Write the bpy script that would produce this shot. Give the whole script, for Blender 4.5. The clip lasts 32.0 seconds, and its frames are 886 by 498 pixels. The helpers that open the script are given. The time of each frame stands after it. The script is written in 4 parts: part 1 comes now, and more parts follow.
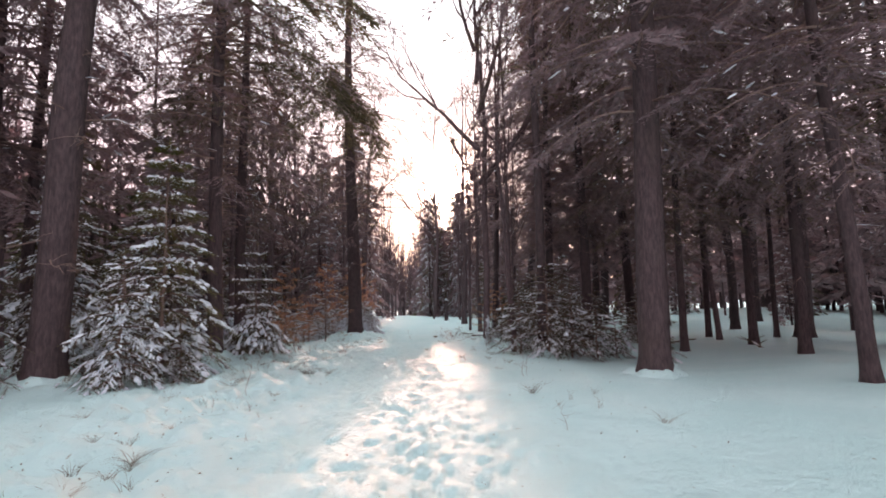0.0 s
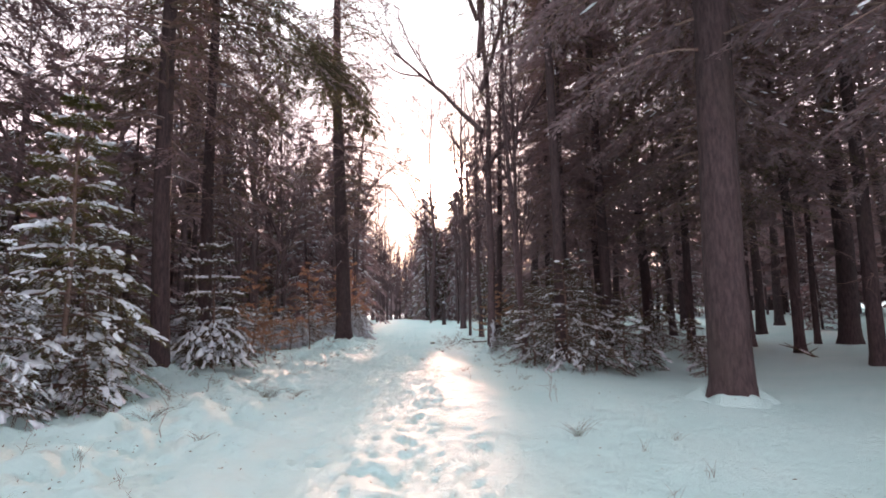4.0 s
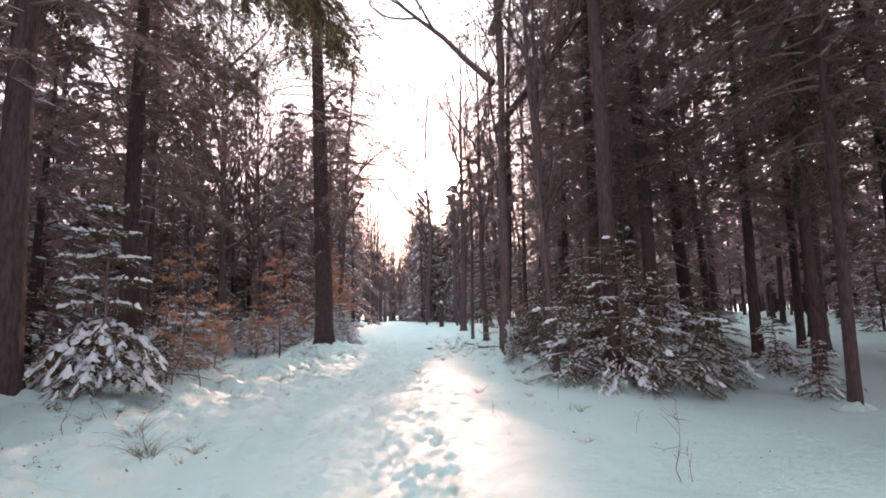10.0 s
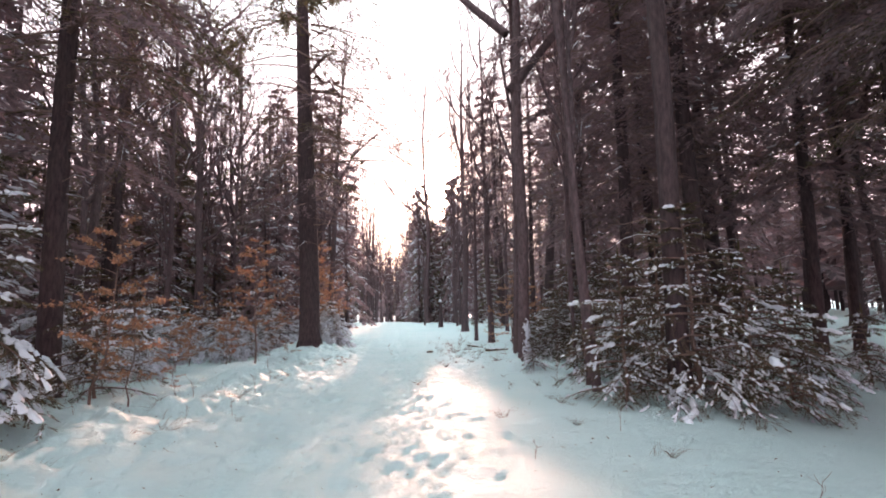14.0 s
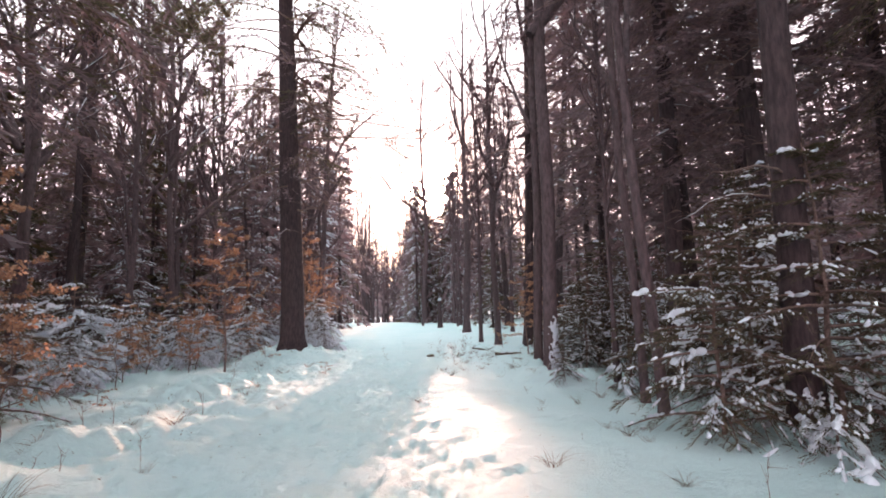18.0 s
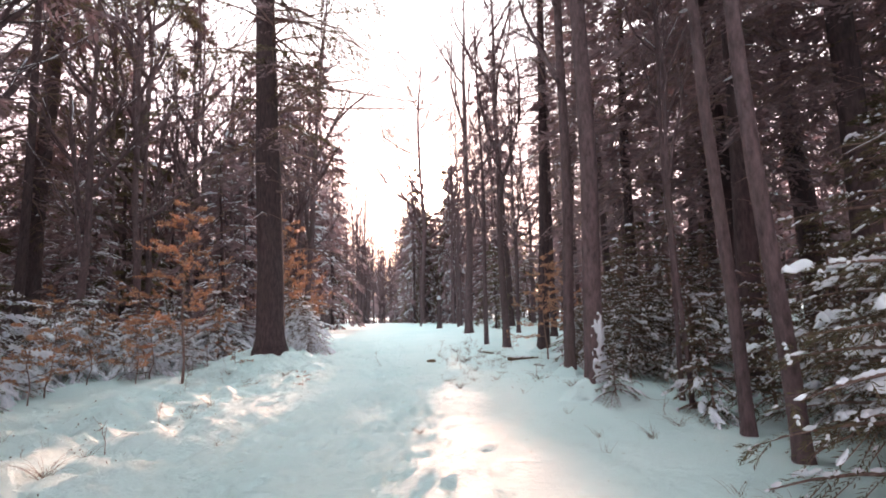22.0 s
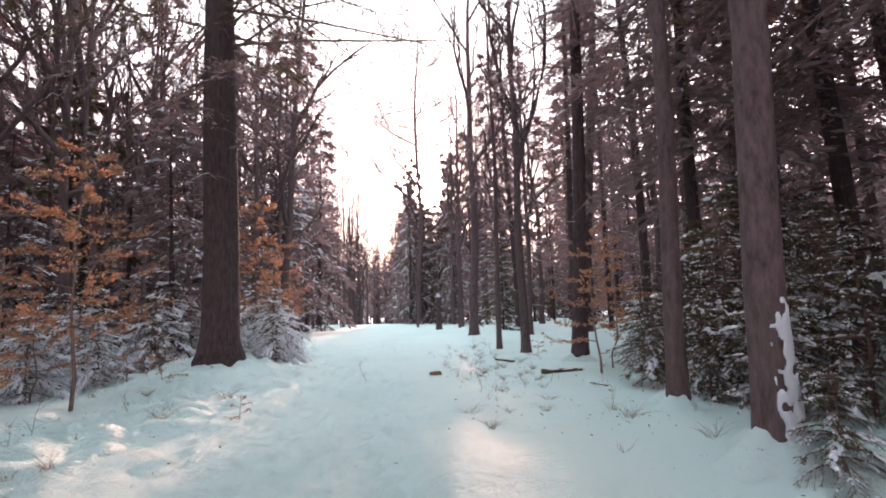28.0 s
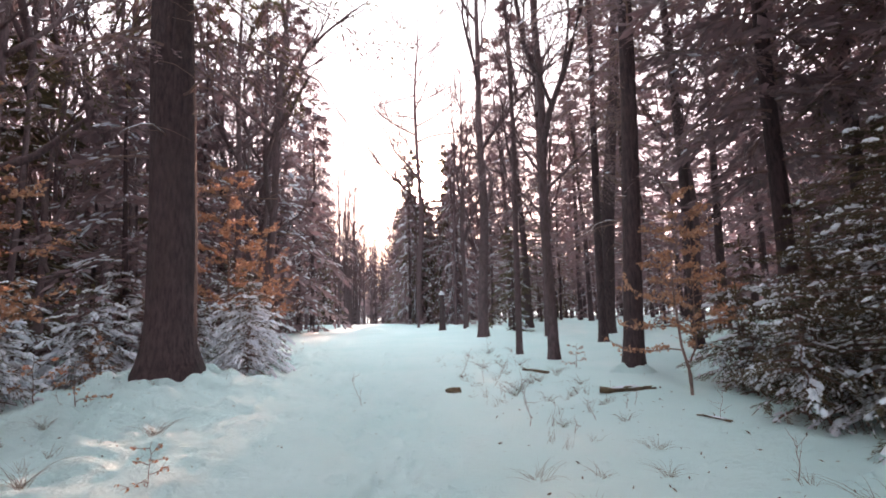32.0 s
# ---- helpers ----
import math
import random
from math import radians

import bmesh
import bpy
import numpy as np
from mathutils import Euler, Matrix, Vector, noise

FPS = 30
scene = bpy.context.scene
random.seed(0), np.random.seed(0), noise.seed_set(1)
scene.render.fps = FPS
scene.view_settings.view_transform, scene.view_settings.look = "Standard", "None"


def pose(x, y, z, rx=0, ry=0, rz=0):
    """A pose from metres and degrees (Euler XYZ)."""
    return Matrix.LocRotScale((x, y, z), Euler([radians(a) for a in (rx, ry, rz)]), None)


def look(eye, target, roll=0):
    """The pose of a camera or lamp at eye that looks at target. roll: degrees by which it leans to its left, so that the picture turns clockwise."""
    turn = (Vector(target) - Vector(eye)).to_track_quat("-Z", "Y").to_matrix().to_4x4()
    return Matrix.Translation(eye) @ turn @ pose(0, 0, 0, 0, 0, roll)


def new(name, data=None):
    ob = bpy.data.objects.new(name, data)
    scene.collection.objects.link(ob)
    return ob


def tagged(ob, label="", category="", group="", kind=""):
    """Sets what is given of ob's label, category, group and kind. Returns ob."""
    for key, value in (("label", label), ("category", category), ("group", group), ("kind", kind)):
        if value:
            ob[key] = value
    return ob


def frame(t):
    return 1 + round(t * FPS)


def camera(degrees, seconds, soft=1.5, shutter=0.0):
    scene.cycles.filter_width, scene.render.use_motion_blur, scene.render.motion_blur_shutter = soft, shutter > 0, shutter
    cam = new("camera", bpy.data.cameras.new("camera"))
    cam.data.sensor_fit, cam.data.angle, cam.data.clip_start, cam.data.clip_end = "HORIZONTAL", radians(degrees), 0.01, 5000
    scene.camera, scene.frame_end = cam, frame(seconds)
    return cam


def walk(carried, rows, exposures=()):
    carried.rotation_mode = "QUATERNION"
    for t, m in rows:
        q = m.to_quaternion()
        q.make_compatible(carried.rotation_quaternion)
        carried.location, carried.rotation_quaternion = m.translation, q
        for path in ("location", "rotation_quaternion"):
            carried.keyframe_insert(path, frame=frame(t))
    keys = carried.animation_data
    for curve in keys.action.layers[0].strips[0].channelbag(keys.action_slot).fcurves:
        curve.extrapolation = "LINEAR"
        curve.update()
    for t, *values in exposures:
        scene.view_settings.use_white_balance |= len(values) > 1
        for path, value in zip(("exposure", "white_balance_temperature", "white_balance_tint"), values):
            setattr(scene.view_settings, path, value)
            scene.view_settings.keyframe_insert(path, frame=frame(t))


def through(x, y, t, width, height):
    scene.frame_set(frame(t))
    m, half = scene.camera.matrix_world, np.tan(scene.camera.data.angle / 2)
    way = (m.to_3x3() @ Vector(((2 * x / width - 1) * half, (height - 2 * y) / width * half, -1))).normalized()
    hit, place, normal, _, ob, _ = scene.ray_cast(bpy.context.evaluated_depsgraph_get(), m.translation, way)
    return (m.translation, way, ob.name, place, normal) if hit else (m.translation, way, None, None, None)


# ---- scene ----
cam = camera(87.1, 32.0, soft=1.8)
PATH = [
    (0.0, look((0.660, 0.510, 1.197), (0.452, 10.459, 2.186), -1.40)),
    (2.0, look((0.593, 1.691, 1.172), (0.427, 11.636, 2.204), -1.42)),
    (4.0, look((0.529, 2.905, 1.125), (0.400, 12.848, 2.186), -1.46)),
    (6.0, look((0.460, 4.127, 1.063), (0.367, 14.068, 2.144), -1.50)),
    (8.0, look((0.384, 5.337, 0.995), (0.326, 15.277, 2.089), -1.55)),
    (10.0, look((0.301, 6.523, 0.926), (0.276, 16.462, 2.028), -1.60)),
    (12.0, look((0.213, 7.677, 0.857), (0.221, 17.615, 1.965), -1.65)),
    (14.0, look((0.124, 8.798, 0.791), (0.164, 18.735, 1.904), -1.70)),
    (16.0, look((0.037, 9.887, 0.727), (0.109, 19.824, 1.845), -1.75)),
    (18.0, look((-0.045, 10.951, 0.666), (0.060, 20.887, 1.790), -1.78)),
    (20.0, look((-0.120, 11.997, 0.606), (0.017, 21.932, 1.737), -1.82)),
    (22.0, look((-0.188, 13.036, 0.548), (-0.018, 22.969, 1.686), -1.84)),
    (24.0, look((-0.253, 14.077, 0.491), (-0.050, 24.009, 1.637), -1.84)),
    (26.0, look((-0.322, 15.131, 0.437), (-0.087, 25.062, 1.589), -1.84)),
    (28.0, look((-0.408, 16.209, 0.387), (-0.140, 26.139, 1.544), -1.81)),
    (30.0, look((-0.528, 17.319, 0.346), (-0.229, 27.247, 1.504), -1.77)),
    (32.0, look((-0.706, 18.467, 0.319), (-0.377, 28.395, 1.473), -1.70)),
]
walk(cam, PATH, exposures=[(0.0, 2.06, 7650, 35), (8.0, 2.43, 7550, 35), (17.0, 2.69, 7550, 35), (22.0, 2.83, 7800, 35), (25.0, 2.69, 7600, 35), (32.0, 2.71, 7600, 35)])

# ---- light ----
SUN_EL, SUN_AZ = radians(14.4), radians(-0.5)     # azimuth clockwise from +y
sun_dir = Vector((math.sin(SUN_AZ) * math.cos(SUN_EL), math.cos(SUN_AZ) * math.cos(SUN_EL), math.sin(SUN_EL)))
world = bpy.data.worlds.new("winter_sky")
scene.world = world
world.use_nodes = True
wt = world.node_tree
sky = wt.nodes.new("ShaderNodeTexSky")
sky.sky_type = "NISHITA"
sky.sun_disc = False
sky.sun_elevation, sky.sun_rotation = SUN_EL, SUN_AZ
sky.dust_density, sky.air_density, sky.ozone_density = 0.8, 1.0, 1.0
wt.nodes["Background"].inputs["Strength"].default_value = 0.013
wt.links.new(sky.outputs[0], wt.nodes["Background"].inputs["Color"])
# the haze round the sun, part of the sky
aim = wt.nodes.new("ShaderNodeTexCoord")
dot = wt.nodes.new("ShaderNodeVectorMath")
dot.operation = "DOT_PRODUCT"
dot.inputs[1].default_value = sun_dir
wt.links.new(aim.outputs["Generated"], dot.inputs[0])
glow = None
for power, amount in ((2600.0, 70.0), (900.0, 5.0), (200.0, 0.3), (26.0, 0.06)):
    p = wt.nodes.new("ShaderNodeMath")
    p.operation = "POWER"
    p.use_clamp = True
    p.inputs[1].default_value = power
    wt.links.new(dot.outputs["Value"], p.inputs[0])
    q = wt.nodes.new("ShaderNodeMath")
    q.operation = "MULTIPLY_ADD"
    q.inputs[1].default_value = amount
    wt.links.new(p.outputs[0], q.inputs[0])
    if glow is None:
        q.inputs[2].default_value = 0.0
    else:
        wt.links.new(glow, q.inputs[2])
    glow = q.outputs[0]
haze = wt.nodes.new("ShaderNodeBackground")
haze.inputs["Color"].default_value = (1.0, 0.84, 0.64, 1)
wt.links.new(glow, haze.inputs["Strength"])
veil = wt.nodes.new("ShaderNodeBackground")          # thin high cloud
axes = wt.nodes.new("ShaderNodeSeparateXYZ")
wt.links.new(aim.outputs["Generated"], axes.inputs[0])
brighter = wt.nodes.new("ShaderNodeMath")             # an overcast sky is three times brighter at the zenith
brighter.operation = "MULTIPLY_ADD"
brighter.inputs[1].default_value, brighter.inputs[2].default_value = 0.34, 0.27
wt.links.new(axes.outputs["Z"], brighter.inputs[0])
wt.links.new(brighter.outputs[0], veil.inputs["Strength"])
tone = wt.nodes.new("ShaderNodeValToRGB")             # cream above the trees, blue-green overhead
for e, (p, c) in zip(tone.color_ramp.elements, ((0.16, (1.0, 0.83, 0.88, 1)), (0.66, (0.62, 0.93, 0.98, 1)))):
    e.position, e.color = p, c
wt.links.new(axes.outputs["Z"], tone.inputs["Fac"])
wt.links.new(tone.outputs["Color"], veil.inputs["Color"])
thin = wt.nodes.new("ShaderNodeAddShader")
wt.links.new(wt.nodes["Background"].outputs[0], thin.inputs[0])
wt.links.new(veil.outputs[0], thin.inputs[1])
both = wt.nodes.new("ShaderNodeAddShader")
wt.links.new(thin.outputs[0], both.inputs[0])
wt.links.new(haze.outputs[0], both.inputs[1])
wt.links.new(both.outputs[0], wt.nodes["World Output"].inputs["Surface"])
sun_data = bpy.data.lights.new("sun", "SUN")
sun_data.energy, sun_data.angle, sun_data.color = 0.9, radians(0.8), (1.0, 0.68, 0.54)
sun = new("sun", sun_data)
sun.matrix_world = look((0, 0, 30), Vector((0, 0, 30)) - sun_dir)


# ---- materials ----
def material(name, rough=0.8, spec=0.3):
    m = bpy.data.materials.new(name)
    m.use_nodes = True
    b = m.node_tree.nodes["Principled BSDF"]
    b.inputs["Roughness"].default_value = rough
    b.inputs["Specular IOR Level"].default_value = spec
    return m, m.node_tree, b


def noise_node(nt, vec, scale, detail=4.0, rough=0.6):
    n = nt.nodes.new("ShaderNodeTexNoise")
    n.inputs["Scale"].default_value, n.inputs["Detail"].default_value, n.inputs["Roughness"].default_value = scale, detail, rough
    nt.links.new(vec, n.inputs["Vector"])
    return n.outputs["Fac"]


def ramp(nt, fac, stops):
    r = nt.nodes.new("ShaderNodeValToRGB")
    while len(r.color_ramp.elements) < len(stops):
        r.color_ramp.elements.new(0.5)
    for e, (p, c) in zip(r.color_ramp.elements, stops):
        e.position, e.color = p, (*c, 1)
    nt.links.new(fac, r.inputs["Fac"])
    return r.outputs["Color"]


def mixed(nt, fac, a, b, blend="MIX"):
    n = nt.nodes.new("ShaderNodeMix")
    n.data_type, n.blend_type = "RGBA", blend
    if isinstance(fac, float):
        n.inputs[0].default_value = fac
    else:
        nt.links.new(fac, n.inputs[0])
    for k, v in ((6, a), (7, b)):
        if isinstance(v, tuple):
            n.inputs[k].default_value = (*v, 1)
        else:
            nt.links.new(v, n.inputs[k])
    return n.outputs[2]


def position(nt, sx=1.0, sy=1.0, sz=1.0):
    g = nt.nodes.new("ShaderNodeNewGeometry")
    m = nt.nodes.new("ShaderNodeMapping")
    m.inputs["Scale"].default_value = (sx, sy, sz)
    nt.links.new(g.outputs["Position"], m.inputs["Vector"])
    return m.outputs["Vector"]


def bump(nt, bsdf, height, strength, distance):
    b = nt.nodes.new("ShaderNodeBump")
    b.inputs["Strength"].default_value, b.inputs["Distance"].default_value = strength, distance
    nt.links.new(height, b.inputs["Height"])
    nt.links.new(b.outputs["Normal"], bsdf.inputs["Normal"])


def snow_material(name, bump_scale=14.0):
    m, nt, b = material(name, 0.55, 0.25)
    p = position(nt)
    c = ramp(nt, noise_node(nt, p, 0.7, 3), [(0.3, (0.74, 0.77, 0.86)), (0.7, (0.82, 0.84, 0.90))])
    nt.links.new(c, b.inputs["Base Color"])
    bump(nt, b, noise_node(nt, p, bump_scale, 6, 0.65), 0.35, 0.03)
    t = nt.nodes.new("ShaderNodeBsdfTranslucent")
    nt.links.new(c, t.inputs["Color"])
    mx = nt.nodes.new("ShaderNodeMixShader")
    mx.inputs[0].default_value = 0.3
    nt.links.new(b.outputs[0], mx.inputs[1])
    nt.links.new(t.outputs[0], mx.inputs[2])
    nt.links.new(mx.outputs[0], nt.nodes["Material Output"].inputs["Surface"])
    return m


def ground_material():
    """Snow, with litter showing through where it is thin under the trees."""
    m, nt, b = material("ground_snow", 0.55, 0.25)
    p = position(nt)
    # Blue-green of skylit shade is put into the snow's base colour.
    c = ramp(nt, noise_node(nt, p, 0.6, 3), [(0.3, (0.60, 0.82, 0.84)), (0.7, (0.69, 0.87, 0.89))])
    litter = ramp(nt, noise_node(nt, p, 9.0, 6, 0.7), [(0.66, (0, 0, 0)), (0.72, (1, 1, 1))])
    c = mixed(nt, litter, c, (0.28, 0.22, 0.17))
    nt.links.new(c, b.inputs["Base Color"])
    coarse, fine = noise_node(nt, p, 8.0, 8, 0.72), noise_node(nt, p, 34.0, 5, 0.7)
    height = nt.nodes.new("ShaderNodeMath")
    height.operation = "MULTIPLY_ADD"
    height.inputs[1].default_value = 0.25
    nt.links.new(fine, height.inputs[0])
    nt.links.new(coarse, height.inputs[2])
    bump(nt, b, height.outputs[0], 1.0, 0.1)
    return m


def bark_material(name, dark, light, moss, vscale=0.22, grain=22.0):
    m, nt, b = material(name, 0.9, 0.15)
    p = position(nt, 1, 1, vscale)
    fine = noise_node(nt, p, grain, 6, 0.7)
    c = ramp(nt, fine, [(0.32, dark), (0.62, light)])
    patch = ramp(nt, noise_node(nt, position(nt, 1, 1, 0.5), 1.7, 4), [(0.5, (0, 0, 0)), (0.7, (1, 1, 1))])
    half = nt.nodes.new("ShaderNodeMath")
    half.operation = "MULTIPLY"
    half.inputs[1].default_value = 0.45
    nt.links.new(patch, half.inputs[0])
    c = mixed(nt, half.outputs[0], c, moss)
    nt.links.new(c, b.inputs["Base Color"])
    bump(nt, b, fine, 0.9, 0.04)
    return m


def leaf_material(name, a, b_col, through=0.25, rough=0.6):
    """Needles or leaves, a little translucent, each island its own shade."""
    m, nt, b = material(name, rough, 0.3)
    g = nt.nodes.new("ShaderNodeNewGeometry")
    c = ramp(nt, g.outputs["Random Per Island"], [(0.0, a), (1.0, b_col)])
    nt.links.new(c, b.inputs["Base Color"])
    t = nt.nodes.new("ShaderNodeBsdfTranslucent")
    nt.links.new(c, t.inputs["Color"])
    mx = nt.nodes.new("ShaderNodeMixShader")
    mx.inputs[0].default_value = through
    nt.links.new(b.outputs[0], mx.inputs[1])
    nt.links.new(t.outputs[0], mx.inputs[2])
    nt.links.new(mx.outputs[0], nt.nodes["Material Output"].inputs["Surface"])
    return m


SNOW = snow_material("bough_snow", 20.0)
GROUND = ground_material()
BARK = bark_material("conifer_bark", (0.040, 0.027, 0.030), (0.102, 0.066, 0.071), (0.09, 0.062, 0.058))
BEECH = bark_material("beech_bark", (0.062, 0.042, 0.047), (0.165, 0.107, 0.115), (0.12, 0.085, 0.078), 0.3, 19.0)
# Twig bark is lightened: veiling glare is put into its colour.
TWIG = bark_material("twig_bark", (0.135, 0.085, 0.078), (0.32, 0.205, 0.182), (0.2, 0.14, 0.12), 1.0, 30.0)
# Lit copy of the needles: sunshine on one spruce is put into its colour.
SUNLIT_NEEDLE = leaf_material("sunlit_needles", (0.10, 0.092, 0.034), (0.21, 0.185, 0.062), 0.5)
NEEDLE = leaf_material("needles", (0.066, 0.052, 0.036), (0.145, 0.112, 0.058), 0.4)
# Brown of dying needles, lightened: veiling glare is put into the colour.
HAZED_NEEDLE = leaf_material("hazed_old_needles", (0.180, 0.122, 0.134), (0.33, 0.212, 0.228), 0.35)
COPPER = leaf_material("withered_leaves", (0.40, 0.185, 0.115), (0.64, 0.36, 0.24), 0.5)
STRAW = leaf_material("dry_grass", (0.10, 0.07, 0.055), (0.20, 0.145, 0.11), 0.2)
WOOD = bark_material("rotten_wood", (0.05, 0.035, 0.025), (0.16, 0.11, 0.07), (0.08, 0.07, 0.05), 0.4, 15.0)

# ---- ground ----
RISE = [(-60, 0), (0, 0), (10, -.05), (18, -.12), (26, .03), (30, .12), (37, .4), (42, .62), (55, .95), (65, 1.04), (90, 1.1), (150, 1.2)]
SLOPE = -0.0402
yt = np.arange(-200, 400, 0.5)
zt = np.interp(yt, [r[0] for r in RISE], [r[1] for r in RISE])
zt = np.convolve(np.pad(zt, 8, mode="edge"), np.ones(17) / 17, "valid")
MOUNDS = [(-4.8, 25.9, .45, 1.0), (-5.4, 30.5, .2, 1.8), (4.5, 9.7, .05, .45), (-6.3, 8.35, .12, .45), (-5.7, 13.2, .28, .9), (-5.1, 15.9, .12, .8), (6.6, 15.3, -.27, 2.0), (2.1, 20.3, .22, .8), (2.5, 23.0, .15, 1.2), (2.2, 19.32, .22, .2), (3.4, 15.3, .06, .6),
          (-6.2, 8.2, .06, .4), (8.3, 10.4, .14, .8), (6.4, 6.8, .10, .8)]



def lattice(x, y, size, seed):
    """Smooth value noise in -1..1."""
    u, v = np.asarray(x, float) / size, np.asarray(y, float) / size
    i, j = np.floor(u).astype(np.int64), np.floor(v).astype(np.int64)
    fu, fv = u - i, v - j
    fu, fv = fu * fu * (3 - 2 * fu), fv * fv * (3 - 2 * fv)

    def h(a, b):
        n = (a * 374761393 + b * 668265263 + seed * 982451653) & 0xFFFFFFFF
        n = ((n ^ (n >> 13)) * 1274126177) & 0xFFFFFFFF
        return ((n ^ (n >> 16)) & 0xFFFF) / 32767.5 - 1
    return (h(i, j) * (1 - fu) + h(i + 1, j) * fu) * (1 - fv) + (h(i, j + 1) * (1 - fu) + h(i + 1, j + 1) * fu) * fv


def path_x(y):
    """The middle of the path."""
    return 0.55 - 0.085 * np.asarray(y, float)


def land(x, y):
    """The height of the snow, without its small relief."""
    x, y = np.asarray(x, float), np.asarray(y, float)
    z = np.interp(y, yt, zt) + SLOPE * np.clip(y, -200, 150)
    for mx, my, mh, ms in MOUNDS:
        z = z + mh * np.exp(-((x - mx) ** 2 + (y - my) ** 2) / (2 * ms * ms))
    off = np.clip((np.abs(x - path_x(y)) - 2.2) / 3, 0, 1)
    return z + off * (0.07 * lattice(x, y, 2.3, 3) + 0.12 * lattice(x, y, 7.0, 4))


def spaced(stops):
    """Grid lines: from each (start, step) to the next start."""
    out = []
    for (a, s), (b, _) in zip(stops, stops[1:]):
        out += list(np.arange(a, b - s * 0.3, s))
    return np.array(out + [stops[-1][0]])


def build_ground():
    xs = spaced([(-900, 150), (-150, 20), (-50, 4), (-14, .5), (-8, .12), (-5, .06), (-3.4, .045), (2.0, .06), (4.5, .12), (8, .5), (14, 4), (50, 20), (150, 150), (900, 1)])
    ys = spaced([(-600, 100), (-100, 15), (-20, 2), (-2, .25), (1.5, .065), (27, .1), (36, .25), (50, 1), (80, 5), (150, 30), (300, 150), (1500, 1)])
    X, Y = np.meshgrid(xs, ys)
    Z = land(X, Y)
    near = np.clip((40 - Y) / 10, 0, 1) * np.clip((10 - np.abs(X)) / 3, 0, 1)
    d = X - path_x(Y)
    tread = np.exp(-(d / 1.5) ** 2)
    verge = np.exp(-((d + 3.0) / 1.0) ** 2) + 0.5 * np.exp(-((d - 2.4) / .6) ** 2)
    rough = 0.25 + 0.6 * tread + 1.0 * verge
    lumpy = near * np.clip(1.25 - np.abs(d + 3.1) / 2.0, 0, 1)          # tussocks under the snow
    Z += lumpy * (0.13 * np.maximum(lattice(X, Y * .8, .3, 15), -.25) + 0.08 * lattice(X, Y, .55, 16) + 0.06 * lattice(X, Y, .15, 17))
    field = np.clip((d - 1.6) / .6, 0, 1)                            # untrodden snow lies smooth
    Z += near * rough * (1 - .45 * field) * (0.034 * lattice(X, Y, .33, 5) + 0.028 * lattice(X, Y, .17, 6)) + near * rough * 0.03 * lattice(X, Y, .8, 7)
    Z -= near * 0.05 * np.exp(-((d - .15) / .55) ** 2) + near * 0.04 * np.exp(-((d + 1.0) / .35) ** 2)
    r = np.random.default_rng(11)
    for k in range(3300):
        y = 1.6 + 33 * r.random() ** 1.1
        which = r.random()
        if which < .5:
            x = path_x(y) + r.normal(.2, .42)
        elif which < .8:
            x = path_x(y) + r.normal(-1.1, .95)
        else:
            x = path_x(y) + r.normal(-2.9, .5)
        a, wx, wy, dp = r.normal(.05, .35), r.uniform(.035, .066), r.uniform(.06, .13), r.uniform(.012, .042)
        i0, i1 = np.searchsorted(xs, [x - .35, x + .35])
        j0, j1 = np.searchsorted(ys, [y - .45, y + .45])
        if i1 <= i0 or j1 <= j0:
            continue
        U, V = X[j0:j1, i0:i1] - x, Y[j0:j1, i0:i1] - y
        q = ((U * math.cos(a) + V * math.sin(a)) / wx) ** 2 + ((V * math.cos(a) - U * math.sin(a)) / wy) ** 2
        Z[j0:j1, i0:i1] += -dp * np.exp(-q ** 2 * .6) + dp * .35 * np.exp(-(q - 2.2) ** 2 * 1.2)
    n, m = len(ys), len(xs)
    idx = np.arange(n * m).reshape(n, m)
    quads = np.stack([idx[:-1, :-1], idx[:-1, 1:], idx[1:, 1:], idx[1:, :-1]], -1).reshape(-1, 4)
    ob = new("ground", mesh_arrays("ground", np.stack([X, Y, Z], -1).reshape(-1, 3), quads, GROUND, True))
    tagged(ob, "snow-covered forest floor with a trodden footpath", "ground", kind="structure")


def mesh_arrays(name, verts, quads, mat, smooth=False, second=None, split=0):
    """A mesh out of arrays: verts n x 3, faces m x 4."""
    me = bpy.data.meshes.new(name)
    v, q = np.asarray(verts, np.float32), np.asarray(quads, np.int32)
    me.vertices.add(len(v))
    me.vertices.foreach_set("co", v.ravel())
    k = q.shape[1]
    me.loops.add(q.size)
    me.loops.foreach_set("vertex_index", q.ravel())
    me.polygons.add(len(q))
    me.polygons.foreach_set("loop_start", np.arange(0, q.size, k, dtype=np.int32))
    me.update(calc_edges=True)
    if smooth:
        me.polygons.foreach_set("use_smooth", np.ones(len(q), bool))
    me.materials.append(mat)
    if second is not None:
        me.materials.append(second)
        me.polygons.foreach_set("material_index", (np.arange(len(q)) >= split).astype(np.int32))
    return me


build_ground()


